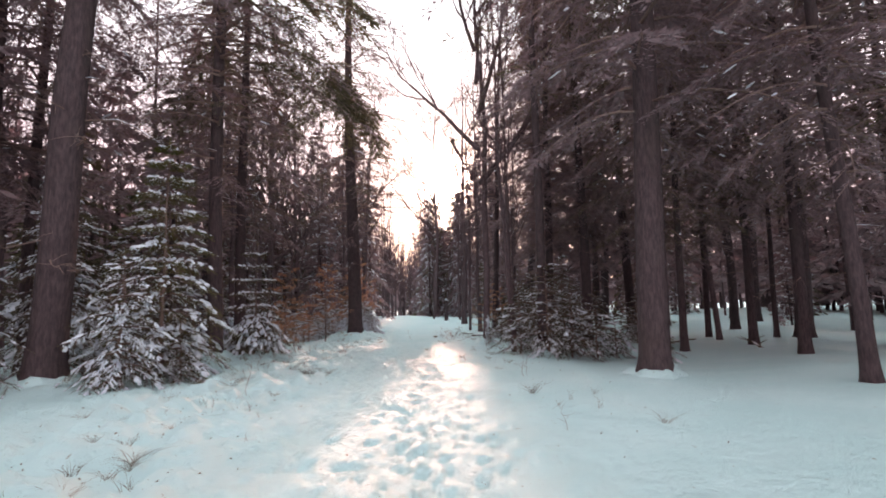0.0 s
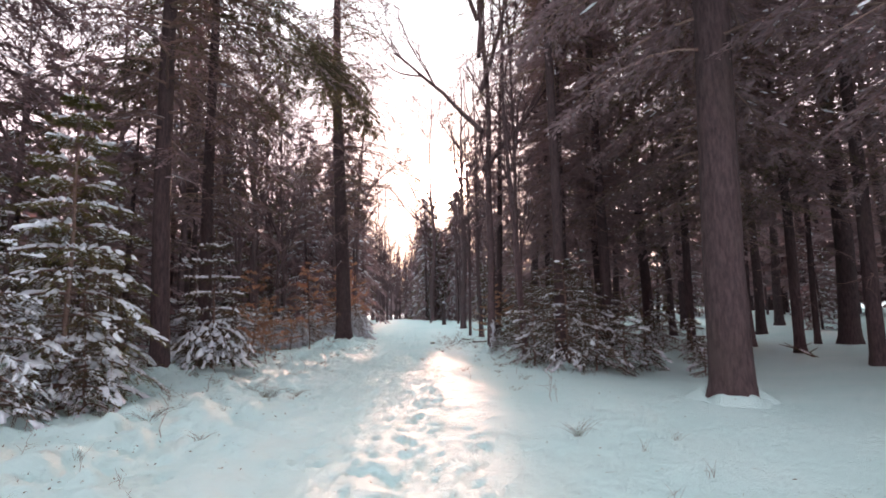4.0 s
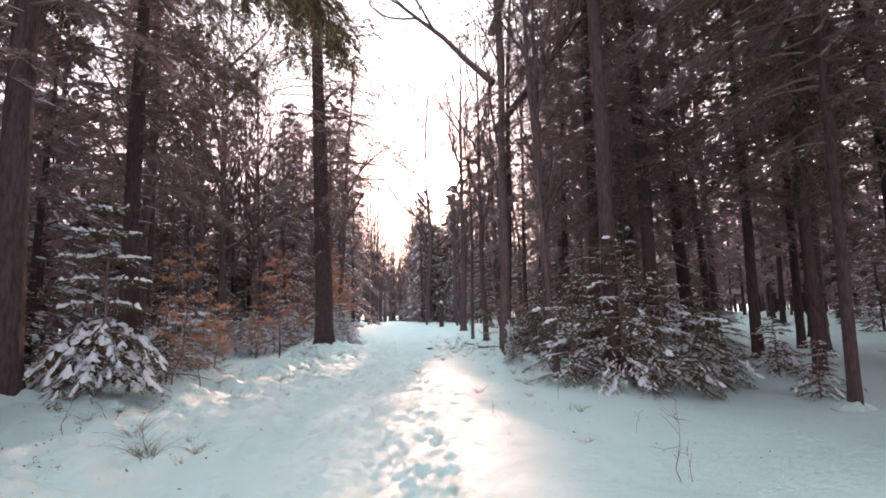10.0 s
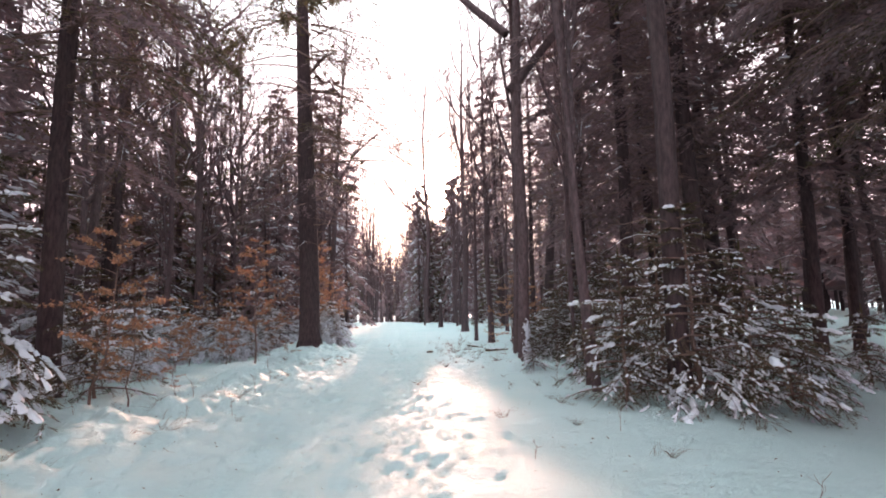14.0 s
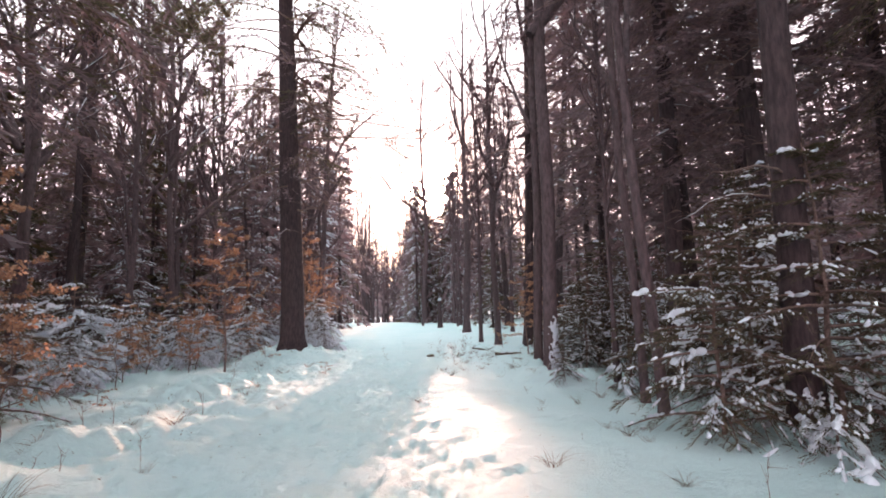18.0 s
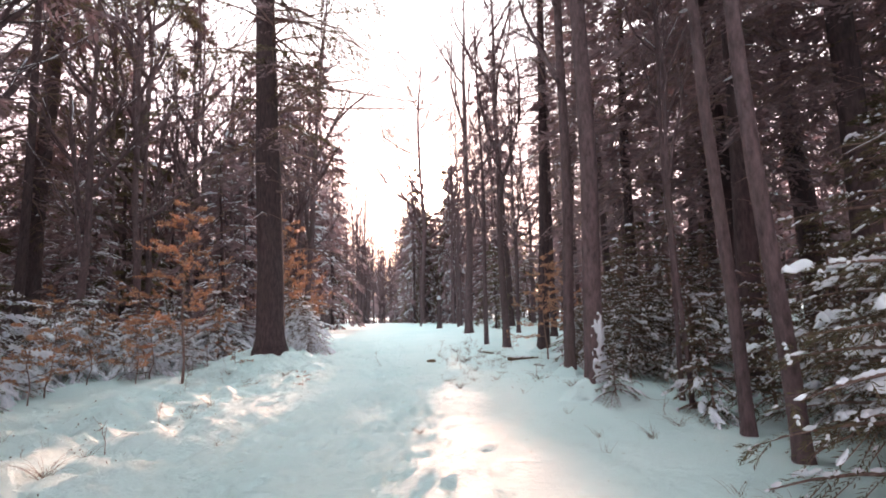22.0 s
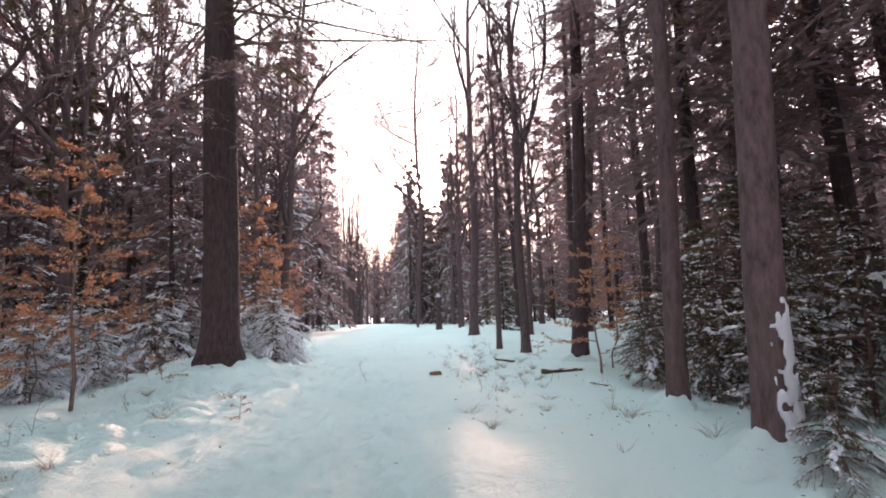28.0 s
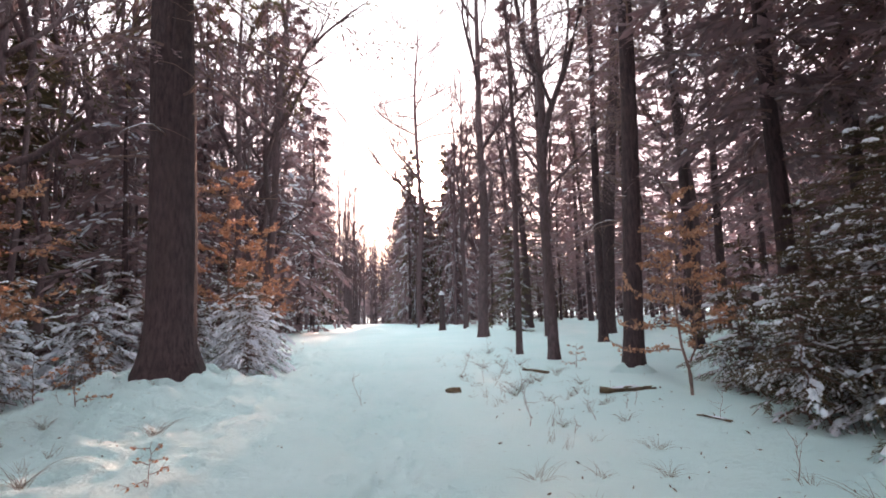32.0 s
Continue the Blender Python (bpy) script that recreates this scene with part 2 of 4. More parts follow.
# ---- plant building kit ----
class Geo:
    """Gathers tubes, kites and pads into one mesh of four-cornered faces."""

    def __init__(self):
        self.v, self.q, self.n = [], [], 0

    def add(self, v, q):
        self.v.append(np.asarray(v, float))
        self.q.append(np.asarray(q, np.int64) + self.n)
        self.n += len(v)

    def tube(self, pts, radii, sides=5):
        pts, radii = np.asarray(pts, float), np.asarray(radii, float)
        t = np.gradient(pts, axis=0)
        t /= np.linalg.norm(t, axis=1)[:, None] + 1e-9
        ref = np.where(np.abs(t[:, 2:3]) < 0.8, [[0, 0, 1.0]], [[1.0, 0, 0]]) if abs(t[0, 2]) < .8 or len(pts) < 3 else np.tile([[1.0, 0, 0]], (len(pts), 1))
        a = np.cross(t, ref)
        a /= np.linalg.norm(a, axis=1)[:, None] + 1e-9
        b = np.cross(t, a)
        ang = np.arange(sides) * 2 * math.pi / sides
        rr = radii if radii.ndim == 2 else np.tile(radii[:, None], (1, sides))
        ring = pts[:, None] + rr[..., None] * (np.cos(ang)[None, :, None] * a[:, None] + np.sin(ang)[None, :, None] * b[:, None])
        n = len(pts)
        idx = np.arange(n * sides).reshape(n, sides)
        nxt = np.roll(idx, -1, 1)
        self.add(ring.reshape(-1, 3), np.stack([idx[:-1], nxt[:-1], nxt[1:], idx[1:]], -1).reshape(-1, 4))

    def kites(self, base, tip, side, wide):
        """Slim leaves from base to tip, spread along side by wide."""
        base, tip, side = (np.asarray(k, float) for k in (base, tip, side))
        mid = base + (tip - base) * 0.45
        w = np.asarray(wide).reshape(-1, 1) * side
        v = np.stack([base, mid + w, tip, mid - w], 1).reshape(-1, 3)
        self.add(v, np.arange(len(base) * 4).reshape(-1, 4))

    def pad(self, a, b, wide, thick, r, drop=0.0, n=5):
        """A lump of snow lying from a to b, domed, with an uneven rim."""
        a, b = np.asarray(a, float), np.asarray(b, float)
        ax = b - a
        side = np.cross(ax, [0, 0, 1.0])
        side /= np.linalg.norm(side) + 1e-9
        s = np.linspace(0, 1, n)[:, None]
        u = np.array([-1, -.55, 0, .55, 1.0])[None]
        hz = np.array([-.35, .6, 1, .6, -.35])[None]
        w = wide * np.sin(math.pi * (.1 + .82 * s)) * r.uniform(.55, 1.35, (n, 5))
        h = thick * np.sin(math.pi * (.1 + .8 * s)) * r.uniform(.7, 1.2, (n, 1))
        p = a + ax * s[..., None] + side * (w * u)[..., None]
        p[..., 2] += h * hz - drop * np.abs(u) * w
        p[..., :2] += r.normal(0, .06 * wide, (n, 5, 2))
        i = np.arange(n * 5).reshape(n, 5)
        self.add(p.reshape(-1, 3), np.stack([i[:-1, :-1], i[1:, :-1], i[1:, 1:], i[:-1, 1:]], -1).reshape(-1, 4))

    def mesh(self, name, mat, smooth=False):
        if not self.v:
            return None
        return mesh_arrays(name, np.concatenate(self.v), np.concatenate(self.q), mat, smooth)


def two_toned(name, first, mat, second, mat2):
    """One mesh out of two gatherings, each with its material."""
    v = first.v + second.v
    q = np.concatenate(first.q + [k + first.n for k in second.q])
    return mesh_arrays(name, np.concatenate(v), q, mat, False, mat2, sum(len(k) for k in first.q))


def unit(v):
    v = np.asarray(v, float)
    return v / (np.linalg.norm(v, axis=-1, keepdims=True) + 1e-9)


def bough(needles, wood, snow, origin, az, length, rise, droop, r, twigs, clusters, snowy, thin=1.0, needle=0.09, slim=.11):
    """A conifer branch: drooping stem, side twigs in one plane, needle clusters, snow on top."""
    n = 6
    s = np.linspace(0, 1, n)
    out = np.array([math.cos(az), math.sin(az), 0])
    side = np.array([-math.sin(az), math.cos(az), 0])
    bend = r.normal(0, .08) * length
    pts = np.asarray(origin) + s[:, None] * length * out + (rise * s - droop * s ** 2)[:, None] * length * np.array([0, 0, 1.0]) + (bend * s ** 2)[:, None] * side
    wood.tube(pts, (0.016 * thin + 0.004 * length) * (1.05 - s), 3)
    k = twigs * 2
    ts = np.sort(r.uniform(.12, 1, k))
    sg = np.where(np.arange(k) % 2, 1.0, -1.0)
    p0 = np.stack([np.interp(ts, s, pts[:, i]) for i in range(3)], 1)
    tang = unit(pts[-1] - pts[0])
    tl = (0.48 * (1 - ts) + 0.16) * length * r.uniform(.7, 1.15, k) * np.minimum(1, ts * 3)
    tl = np.clip(tl, .06, .9)
    td = unit(tang * .75 + (sg * r.uniform(.6, 1.0, k))[:, None] * side + np.array([0, 0, 1.0]) * r.uniform(-.38, .05, k)[:, None])
    c = clusters
    u = (np.arange(c) + .5) / c
    b0 = p0[:, None] + td[:, None] * (tl[:, None] * u)[..., None]
    b0[..., 2] -= (0.25 * tl[:, None] * u ** 2)
    sidev = unit(np.cross(td, [0, 0, 1.0]))
    near = slim < .15
    for flip0 in ((-1.0, 1.0) if near else (1.0,)):
        nl = needle * r.uniform(.7, 1.4, (k, c))
        flip = flip0 * np.ones((k, c)) if near else np.where((np.arange(c)[None] + np.arange(k)[:, None]) % 2, 1.0, -1.0)
        nd = unit(td[:, None] * .9 + sidev[:, None] * (flip * r.uniform(.25, .8, (k, c)))[..., None] + np.array([0, 0, 1.0]) * r.uniform(-.35, .3, (k, c))[..., None])
        step = (tl / c)[:, None, None]
        b1 = b0 + nd * np.maximum(nl[..., None], step * 1.2)
        wv = unit(np.cross(nd, [0.15, 0.1, 1.0]) + r.normal(0, .35, (k, c, 3)))
        needles.kites(b0.reshape(-1, 3), b1.reshape(-1, 3), wv.reshape(-1, 3), (nl * slim).ravel())
    end = b0[:, -1]
    wood.kites(p0, end, unit(np.cross(end - p0, [0.3, 0.2, 1.0])), np.full(k, .004 * thin))
    if snowy > 0:
        at = lambda u: np.array([np.interp(u, s, pts[:, i]) for i in range(3)]) + [0, 0, .02]
        if slim > .15:                              # far crowns: a few thin lines of snow
            for m in range(r.poisson(snowy * 16)):
                u = r.uniform(.15, .75)
                o = r.normal(0, .08, 3) * length * [1, 1, .3]
                snow.pad(at(u) + o, at(u) + o + (at(u + .1) - at(u)) / (.1 * length) * r.uniform(.08, .28), r.uniform(.02, .05), .03, r, .25, 4)
            return
        coat = min(.92, .2 + .3 * snowy)
        for i in np.flatnonzero(r.random(k) < coat):         # small lumps in rows along the twigs, or whole ridges where it lies thick
            for m in range(1 if snowy > 2 else r.integers(1, 4)):
                u0 = r.uniform(0, .4 if snowy > 2 else .85)
                u1 = min(1, u0 + (r.uniform(.3, .6) if snowy > 2 else r.uniform(.08, .24)))
                a, b = (p0[i] + td[i] * tl[i] * u + [0, 0, .012 - .25 * tl[i] * u * u] for u in (u0, u1))
                snow.pad(a, b, r.uniform(.007, .017) * (1 + .3 * min(snowy, 1.6)), r.uniform(.007, .015) * (1 + .3 * min(snowy, 1.6)), r, .3, 4)
        for m in range(int(7 * length * min(1.3, snowy))):       # and along the stem
            u = r.uniform(.1, .95)
            snow.pad(at(u), at(min(1, u + r.uniform(.03, .1))), r.uniform(.012, .026), r.uniform(.012, .024), r, .3, 4)
        for m in range(r.poisson((1.3 if snowy > .9 else .7) * snowy * (.4 + length))):   # uneven lumps, several run together
            u = r.uniform(.15, .95)
            q = at(u) + side * r.normal(0, .13) * length * (1.15 - u)
            big = r.uniform(.5, 1.25) * (.6 + .5 * min(length, 1.2))
            for j in range(r.integers(2, 6)):
                e = q + (tang * r.uniform(.5, 1) + side * r.normal(0, .35)) * big * r.uniform(.07, .16) + [0, 0, -.02 * big]
                snow.pad(q, e, big * r.uniform(.022, .05), big * r.uniform(.018, .042), r, .45, 5)
                q = q + (e - q) * r.uniform(.4, .9) + r.normal(0, .018, 3) * big


def young_spruce(seed, height, width, layers, snowy, twigs=7, clusters=6, hang=1.0):
    """A young spruce: its stem, each bough by itself, and the snow on them."""
    r = np.random.default_rng(seed)
    stem, snow = Geo(), Geo()
    zs = np.linspace(0, height, 7)
    stem.tube(np.stack([r.normal(0, .008, 7) * height, r.normal(0, .008, 7) * height, zs - .1], 1), .011 * height * (1.04 - zs / height) + .004, 6)
    boughs = []
    for i in range(layers):
        f = (i + .4) / layers
        z = height * (.06 + .92 * f)
        turn = r.uniform(0, 6.283)
        count = r.integers(4, 6)
        for j in range(count):
            ln = width * (1 - f) ** .8 * r.uniform(.6, 1.2) + .1
            needles, wood = Geo(), Geo()
            bough(needles, wood, snow, (0, 0, z + r.normal(0, .25) * height / layers), turn + j * 6.283 / count + r.normal(0, .25), ln, .25 * f + .02, hang * (.42 * (1 - f) + .12 + r.uniform(0, .25)), r,
                  max(3, int(twigs * (.5 + ln / width * .6))), clusters, snowy * (1.1 - .5 * f) * r.uniform(.3, 1.5), 1.0, .05, .085)
            boughs.append(("bough", two_toned("bough", wood, TWIG, needles, NEEDLE)))
    top = Geo()
    top.kites([[0, 0, height - .15]] * 2, [[0, 0, height + .12], [.05, .02, height + .02]], [[1, 0, 0]] * 2, [.015, .012])
    return [("trunk", stem.mesh("trunk", TWIG)), ("leader", top.mesh("leader", NEEDLE)), ("snow", snow.mesh("snow", SNOW, True))] + boughs


def conifer_crown(seed, height, low, spread, count, twigs, clusters, snowy, needle, mat, slim=.2):
    """The needled upper part of a tall conifer, from low to the top."""
    r = np.random.default_rng(seed)
    needles, wood, snow = Geo(), Geo(), Geo()
    for i in range(count):
        f = (i + r.random()) / count
        z = low + (height - low) * f
        ln = spread * (1 - f) ** .7 * r.uniform(.55, 1.15) * min(1, .55 + f * 4) + .3
        bough(needles, wood, snow, (0, 0, z), i * 2.4 + r.normal(0, .4), ln, .1 + .2 * f, .38 + r.uniform(0, .25), r, twigs, clusters, snowy, 1.6, needle, slim)
    return [("branchwork", wood.mesh("branchwork", TWIG)), ("crown", needles.mesh("crown", mat)), ("snow", snow.mesh("snow", SNOW, True))]


def dead_branch(r, reach, snowy, fixed=0.0):
    """A bare snapped branch that sticks out from a conifer's trunk along +x."""
    wood, snow = Geo(), Geo()
    ln = fixed or reach * r.uniform(.3, 1) ** 1.2
    s = np.linspace(0, 1, 6)
    kink = np.cumsum(r.normal(0, .04, (6, 3)), 0) * ln
    kink[0] = 0
    pts = s[:, None] * ln * np.array([1, 0, 0]) + ((r.uniform(-.1, .25) * s - r.uniform(.1, .4) * s ** 2) * ln)[:, None] * np.array([0, 0, 1]) + kink
    wood.tube(pts, (.010 + .006 * ln) * (1.1 - s), 4)
    for j in range(r.integers(5, 11)):
        u = r.uniform(.25, 1)
        p = np.array([np.interp(u, s, pts[:, k]) for k in range(3)])
        d = unit(np.array([1, 0, 0]) + r.normal(0, .8, 3) * [1, 1, .5]) * ln * r.uniform(.12, .35)
        wood.tube([p, p + d * .5 + [0, 0, -.01], p + d + [0, 0, -.06 * ln]], [.006, .005, .002], 3)
    if r.random() < snowy:
        snow.tube(pts[1:] + [0, 0, .016], .010 * (1.2 - s[1:]) * r.uniform(.3, 1.3, 5), 4)
    else:
        return wood.mesh("dead_branch", TWIG)
    return two_toned("dead_branch", wood, TWIG, snow, SNOW)


def bare_crown(seed, height, low, limbs, spread, kids, snowy, apart, stout=1.0, steep=(.7, 1.9), lift=.13):
    """Limbs and twigs of a leafless broadleaved tree, each limb a part where apart."""
    r = np.random.default_rng(seed)
    out, wood, snow = [], Geo(), Geo()

    def limb(p, d, ln, rad, level):
        n = 6 if level < 2 else 4
        pts, q, dirn = [p], np.array(p, float), np.array(d, float)
        for i in range(n - 1):
            dirn = unit(dirn + r.normal(0, .15 if level < 2 else .22, 3) + np.array([0, 0, lift]))
            q = q + dirn * ln / (n - 1)
            pts.append(q)
        pts = np.array(pts)
        s = np.linspace(0, 1, n)
        wood.tube(pts, (rad * (1.03 - .8 * s) + .004) * stout, (6, 4, 3, 3)[level])
        if snowy and 0 < level < 3 and r.random() < snowy:
            snow.tube(pts[1:-1] + [0, 0, rad * .8], rad * .5 * np.ones(n - 2), 3)
        if level < len(kids):
            for j in range(kids[level]):
                u = r.uniform(.2, 1)
                k = np.array([np.interp(u, s, pts[:, i]) for i in range(3)])
                dd = unit(unit(pts[-1] - pts[0]) * .95 + r.normal(0, .5, 3) + np.array([0, 0, .12]))
                limb(k, dd, ln * (.55, .5, .5)[level] * r.uniform(.6, 1.1), rad * (1 - .7 * u) * .6, level + 1)

    for i in range(limbs):
        f = i / limbs
        z = low + (height * .95 - low) * f
        az = i * 2.4 + r.normal(0, .5)
        up = r.uniform(*steep)
        limb((0, 0, z), unit([math.cos(az), math.sin(az), up]), spread * (1 - .6 * f) * r.uniform(.7, 1.2), .07 * (1.1 - f) + .012, 0)
        if apart:
            out.append(("limb", two_toned("limb", wood, BEECH, snow, SNOW) if snow.v else wood.mesh("limb", BEECH)))
            wood, snow = Geo(), Geo()
    return out if apart else [("branchwork", two_toned("branchwork", wood, BEECH, snow, SNOW) if snow.v else wood.mesh("branchwork", BEECH))]


def unit_trunk(seed, mat, wobble, sides=12, rings=22, flare=.34):
    """A trunk one metre thick at the breast and one metre tall, to be scaled."""
    r = np.random.default_rng(seed)
    g = Geo()
    z = np.concatenate([[-.02, 0, .006, .015, .03, .05], np.linspace(.08, 1, rings - 6)])
    rad = .5 * (1.0 - .86 * np.clip(z, 0, 1) ** 1.15) + .5 * flare * np.exp(-np.clip(z, 0, 1) / .011)
    zc = np.clip(z, 0, 1)
    w = sum(np.sin(np.outer(zc, [f, f]) * 2 * math.pi + r.uniform(0, 6.283, 2)) * r.normal(0, wobble / f, 2) for f in (.7, 1.6, 3.1))
    w = (w - w[1]) * np.minimum(1, zc * 6)[:, None]
    lobes = 1 + .13 * np.sin(np.arange(sides) * 2 * math.pi / sides * 4 + r.uniform(0, 6))[None] * np.exp(-np.clip(z, 0, 1) / .02)[:, None] + r.normal(0, .015, (rings, sides))
    a = np.arange(sides) * 2 * math.pi / sides
    rr = (rad[:, None] * lobes)[..., None]
    ring = np.concatenate([w[:, None] + rr * np.stack([np.cos(a), np.sin(a)], -1)[None], np.tile(z[:, None, None], (1, sides, 1))], -1)
    idx = np.arange(rings * sides).reshape(rings, sides)
    nxt = np.roll(idx, -1, 1)
    g.add(ring.reshape(-1, 3), np.stack([idx[:-1], nxt[:-1], nxt[1:], idx[1:]], -1).reshape(-1, 4))
    return g.mesh("trunk", mat, True)


TRUNKS = {"conifer": [unit_trunk(20 + i, BARK, .12) for i in range(3)], "bare": [unit_trunk(30 + i, BEECH, .35) for i in range(4)],
          "far": [unit_trunk(40 + i, BARK, .15, 6, 10) for i in range(2)], "farbare": [unit_trunk(45 + i, BEECH, .5, 6, 12) for i in range(2)]}
FULL = [conifer_crown(60 + i, 24, 4.6 + .8 * i, 4.4, 66, 10, 12, .04, .11, (HAZED_NEEDLE, NEEDLE)[i % 2], .17) for i in range(3)]
DENSE = [conifer_crown(64 + i, 24, 4.4 + .8 * i, 4.2, 60, 11, 17, .03, .15, HAZED_NEEDLE, .16) for i in range(3)]
MID = [conifer_crown(70 + i, 22, 3.0 + 1.2 * i, 3.2, 46, 6, 7, .06, .34, HAZED_NEEDLE, .16) for i in range(3)]
LIGHT = [conifer_crown(80 + i, 22, 1.8 + 1.2 * i, 3.3, 34, 4, 6, .05, .64, HAZED_NEEDLE, .17) for i in range(2)]
THICKET = [conifer_crown(85 + i, 9, .3, 2.2, 42, 5, 4, .9, .38, (HAZED_NEEDLE, NEEDLE, HAZED_NEEDLE)[i], .18) for i in range(3)]
dead_rng = np.random.default_rng(90)
DEAD = [dead_branch(dead_rng, 2.4, .2) for i in range(9)]
def level_branch(seed, length):
    """A long level dead limb with upturned side twigs, along +x."""
    r = np.random.default_rng(seed)
    g = Geo()
    s = np.linspace(0, 1, 12)
    pts = np.column_stack([s * length, np.cumsum(r.normal(0, .012, 12)) * length * .3, np.cumsum(r.normal(0, .008, 12)) * length * .5 - .06 * length * s ** 2])
    g.tube(pts, .034 * (1.1 - .85 * s), 6)
    for j in range(26):
        u = r.uniform(.15, 1)
        p = np.array([np.interp(u, s, pts[:, k]) for k in range(3)])
        d = unit(np.array([.7, r.normal(0, .8), r.uniform(-.5, .25)])) * r.uniform(.3, 1.0)
        g.tube([p, p + d * .5 + r.normal(0, .03, 3), p + d + [0, 0, -.08]], [.009, .006, .002], 3)
    return g.mesh("dead_branch", TWIG)


LEVEL = level_branch(95, 4.9)
LONG_DEAD = [dead_branch(dead_rng, 5.0, .3, 4.4 - .5 * i) for i in range(4)]


def dead_whorls(seed):
    """The many dead lower branches of a crowded conifer, snow lying on some."""
    r = np.random.default_rng(seed)
    wood, snow = Geo(), Geo()
    for i in range(34):
        az, z, ln = r.uniform(0, 6.283), r.uniform(.7, 9), r.uniform(.6, 2.4)
        o = np.array([math.cos(az), math.sin(az), 0])
        s = np.linspace(0, 1, 5)
        pts = np.array([0, 0, z]) + s[:, None] * o * ln + ((r.uniform(-.1, .3) * s - r.uniform(.1, .45) * s ** 2) * ln)[:, None] * np.array([0, 0, 1]) + np.cumsum(r.normal(0, .025, (5, 3)), 0) * ln
        wood.tube(pts, .016 * (1.15 - s), 3)
        for j in range(6):
            u = r.uniform(.2, 1)
            p = np.array([np.interp(u, s, pts[:, k]) for k in range(3)])
            d = unit(o + r.normal(0, .7, 3) * [1, 1, .5]) * ln * r.uniform(.15, .4)
            wood.tube([p, p + d * .55 + r.normal(0, .02, 3), p + d + [0, 0, -.05 * ln]], [.007, .005, .002], 3)
        if r.random() < .8:
            snow.tube(pts[1:] + [0, 0, .018], .017 * (1.2 - s[1:]) * r.uniform(.4, 1.4, 4), 3)
    return two_toned("branchwork", wood, TWIG, snow, SNOW)


def long_bough(seed, length):
    """A long thin conifer bough with sparse needles, along +x."""
    r = np.random.default_rng(seed)
    needles, wood, snow = Geo(), Geo(), Geo()
    bough(needles, wood, snow, (0, 0, 0), 0, length, .12, .3, r, 11, 9, 0, 1.3, .1, .16)
    return two_toned("bough", wood, TWIG, needles, NEEDLE)


def pine_bough(seed, length):
    """A heavy drooping bough with hanging bunches of needles, along +x."""
    r = np.random.default_rng(seed)
    needles, wood, snow = Geo(), Geo(), Geo()
    bough(needles, wood, snow, (0, 0, 0), 0, length, .05, .32, r, 15, 16, 0, 1.6, .15, .155)
    for k in range(9):
        u = r.uniform(.35, 1)
        bough(needles, wood, snow, (length * u, r.normal(0, .22) * length * (1.2 - u), (.05 * u - .32 * u * u) * length), r.normal(0, .9), length * .34, -.25, .55, r, 8, 13, 0, .8, .13, .155)
    return two_toned("bough", wood, TWIG, needles, NEEDLE)


WHORLS = [dead_whorls(130 + i) for i in range(4)]
PINE_BOUGH = [pine_bough(140 + i, 4.2 + .4 * i) for i in range(3)]
LONG_BOUGH = [long_bough(135 + i, 3.0 + .5 * i) for i in range(4)]
BARE = [bare_crown(100 + i, 17, 4.0 + i, 10, 5.2, (5, 4, 3), .15, True) for i in range(3)]
SLENDER = [bare_crown(115 + i, 17, 4.6 + i, 9, 3.6, (5, 4), .1, True, .5, (1.0, 2.4)) for i in range(2)]
WISPY = bare_crown(118, 17, 5.5, 11, 3.0, (5, 5), 0, False, .5, (1.2, 2.6))
SPREADING = bare_crown(121, 27, 7.5, 26, 8.0, (8, 6, 3), 0, True, 1.25, (.1, .9), .07)
BARE_MID = [bare_crown(105 + i, 17, 3.6 + i, 13, 4.6, (5, 4), .6, False) for i in range(3)]
BARE_LIGHT = [bare_crown(110 + i, 16, 4.5, 10, 4.5, (5, 3), .8, False) for i in range(2)]


def standing(name, label, category, x, y, parts, turn=0.0, scale=1.0, lean=(0, 0), group="", sink=0.0):
    """A plant at its place: an empty at the foot with its parts, each (name, mesh, scale or None)."""
    root = new(name)
    z = float(land(x, y)) - sink
    shear = Matrix.Identity(4)
    shear.translation = (x, y, z)
    tilt = Euler((-math.atan(lean[1]), math.atan(lean[0]), 0)).to_matrix().to_4x4()
    root.matrix_world = shear @ tilt @ Matrix.Rotation(turn, 4, "Z") @ Matrix.Scale(scale, 4)
    tagged(root, label, category, group)
    for nm, me, sc in parts:
        if me is None:
            continue
        ob = new(nm, me)
        ob.parent = root
        if nm in ("snow", "branchwork", "crown"):
            tagged(ob, kind="stuff")
        if sc is not None:
            ob.scale = sc
    return root


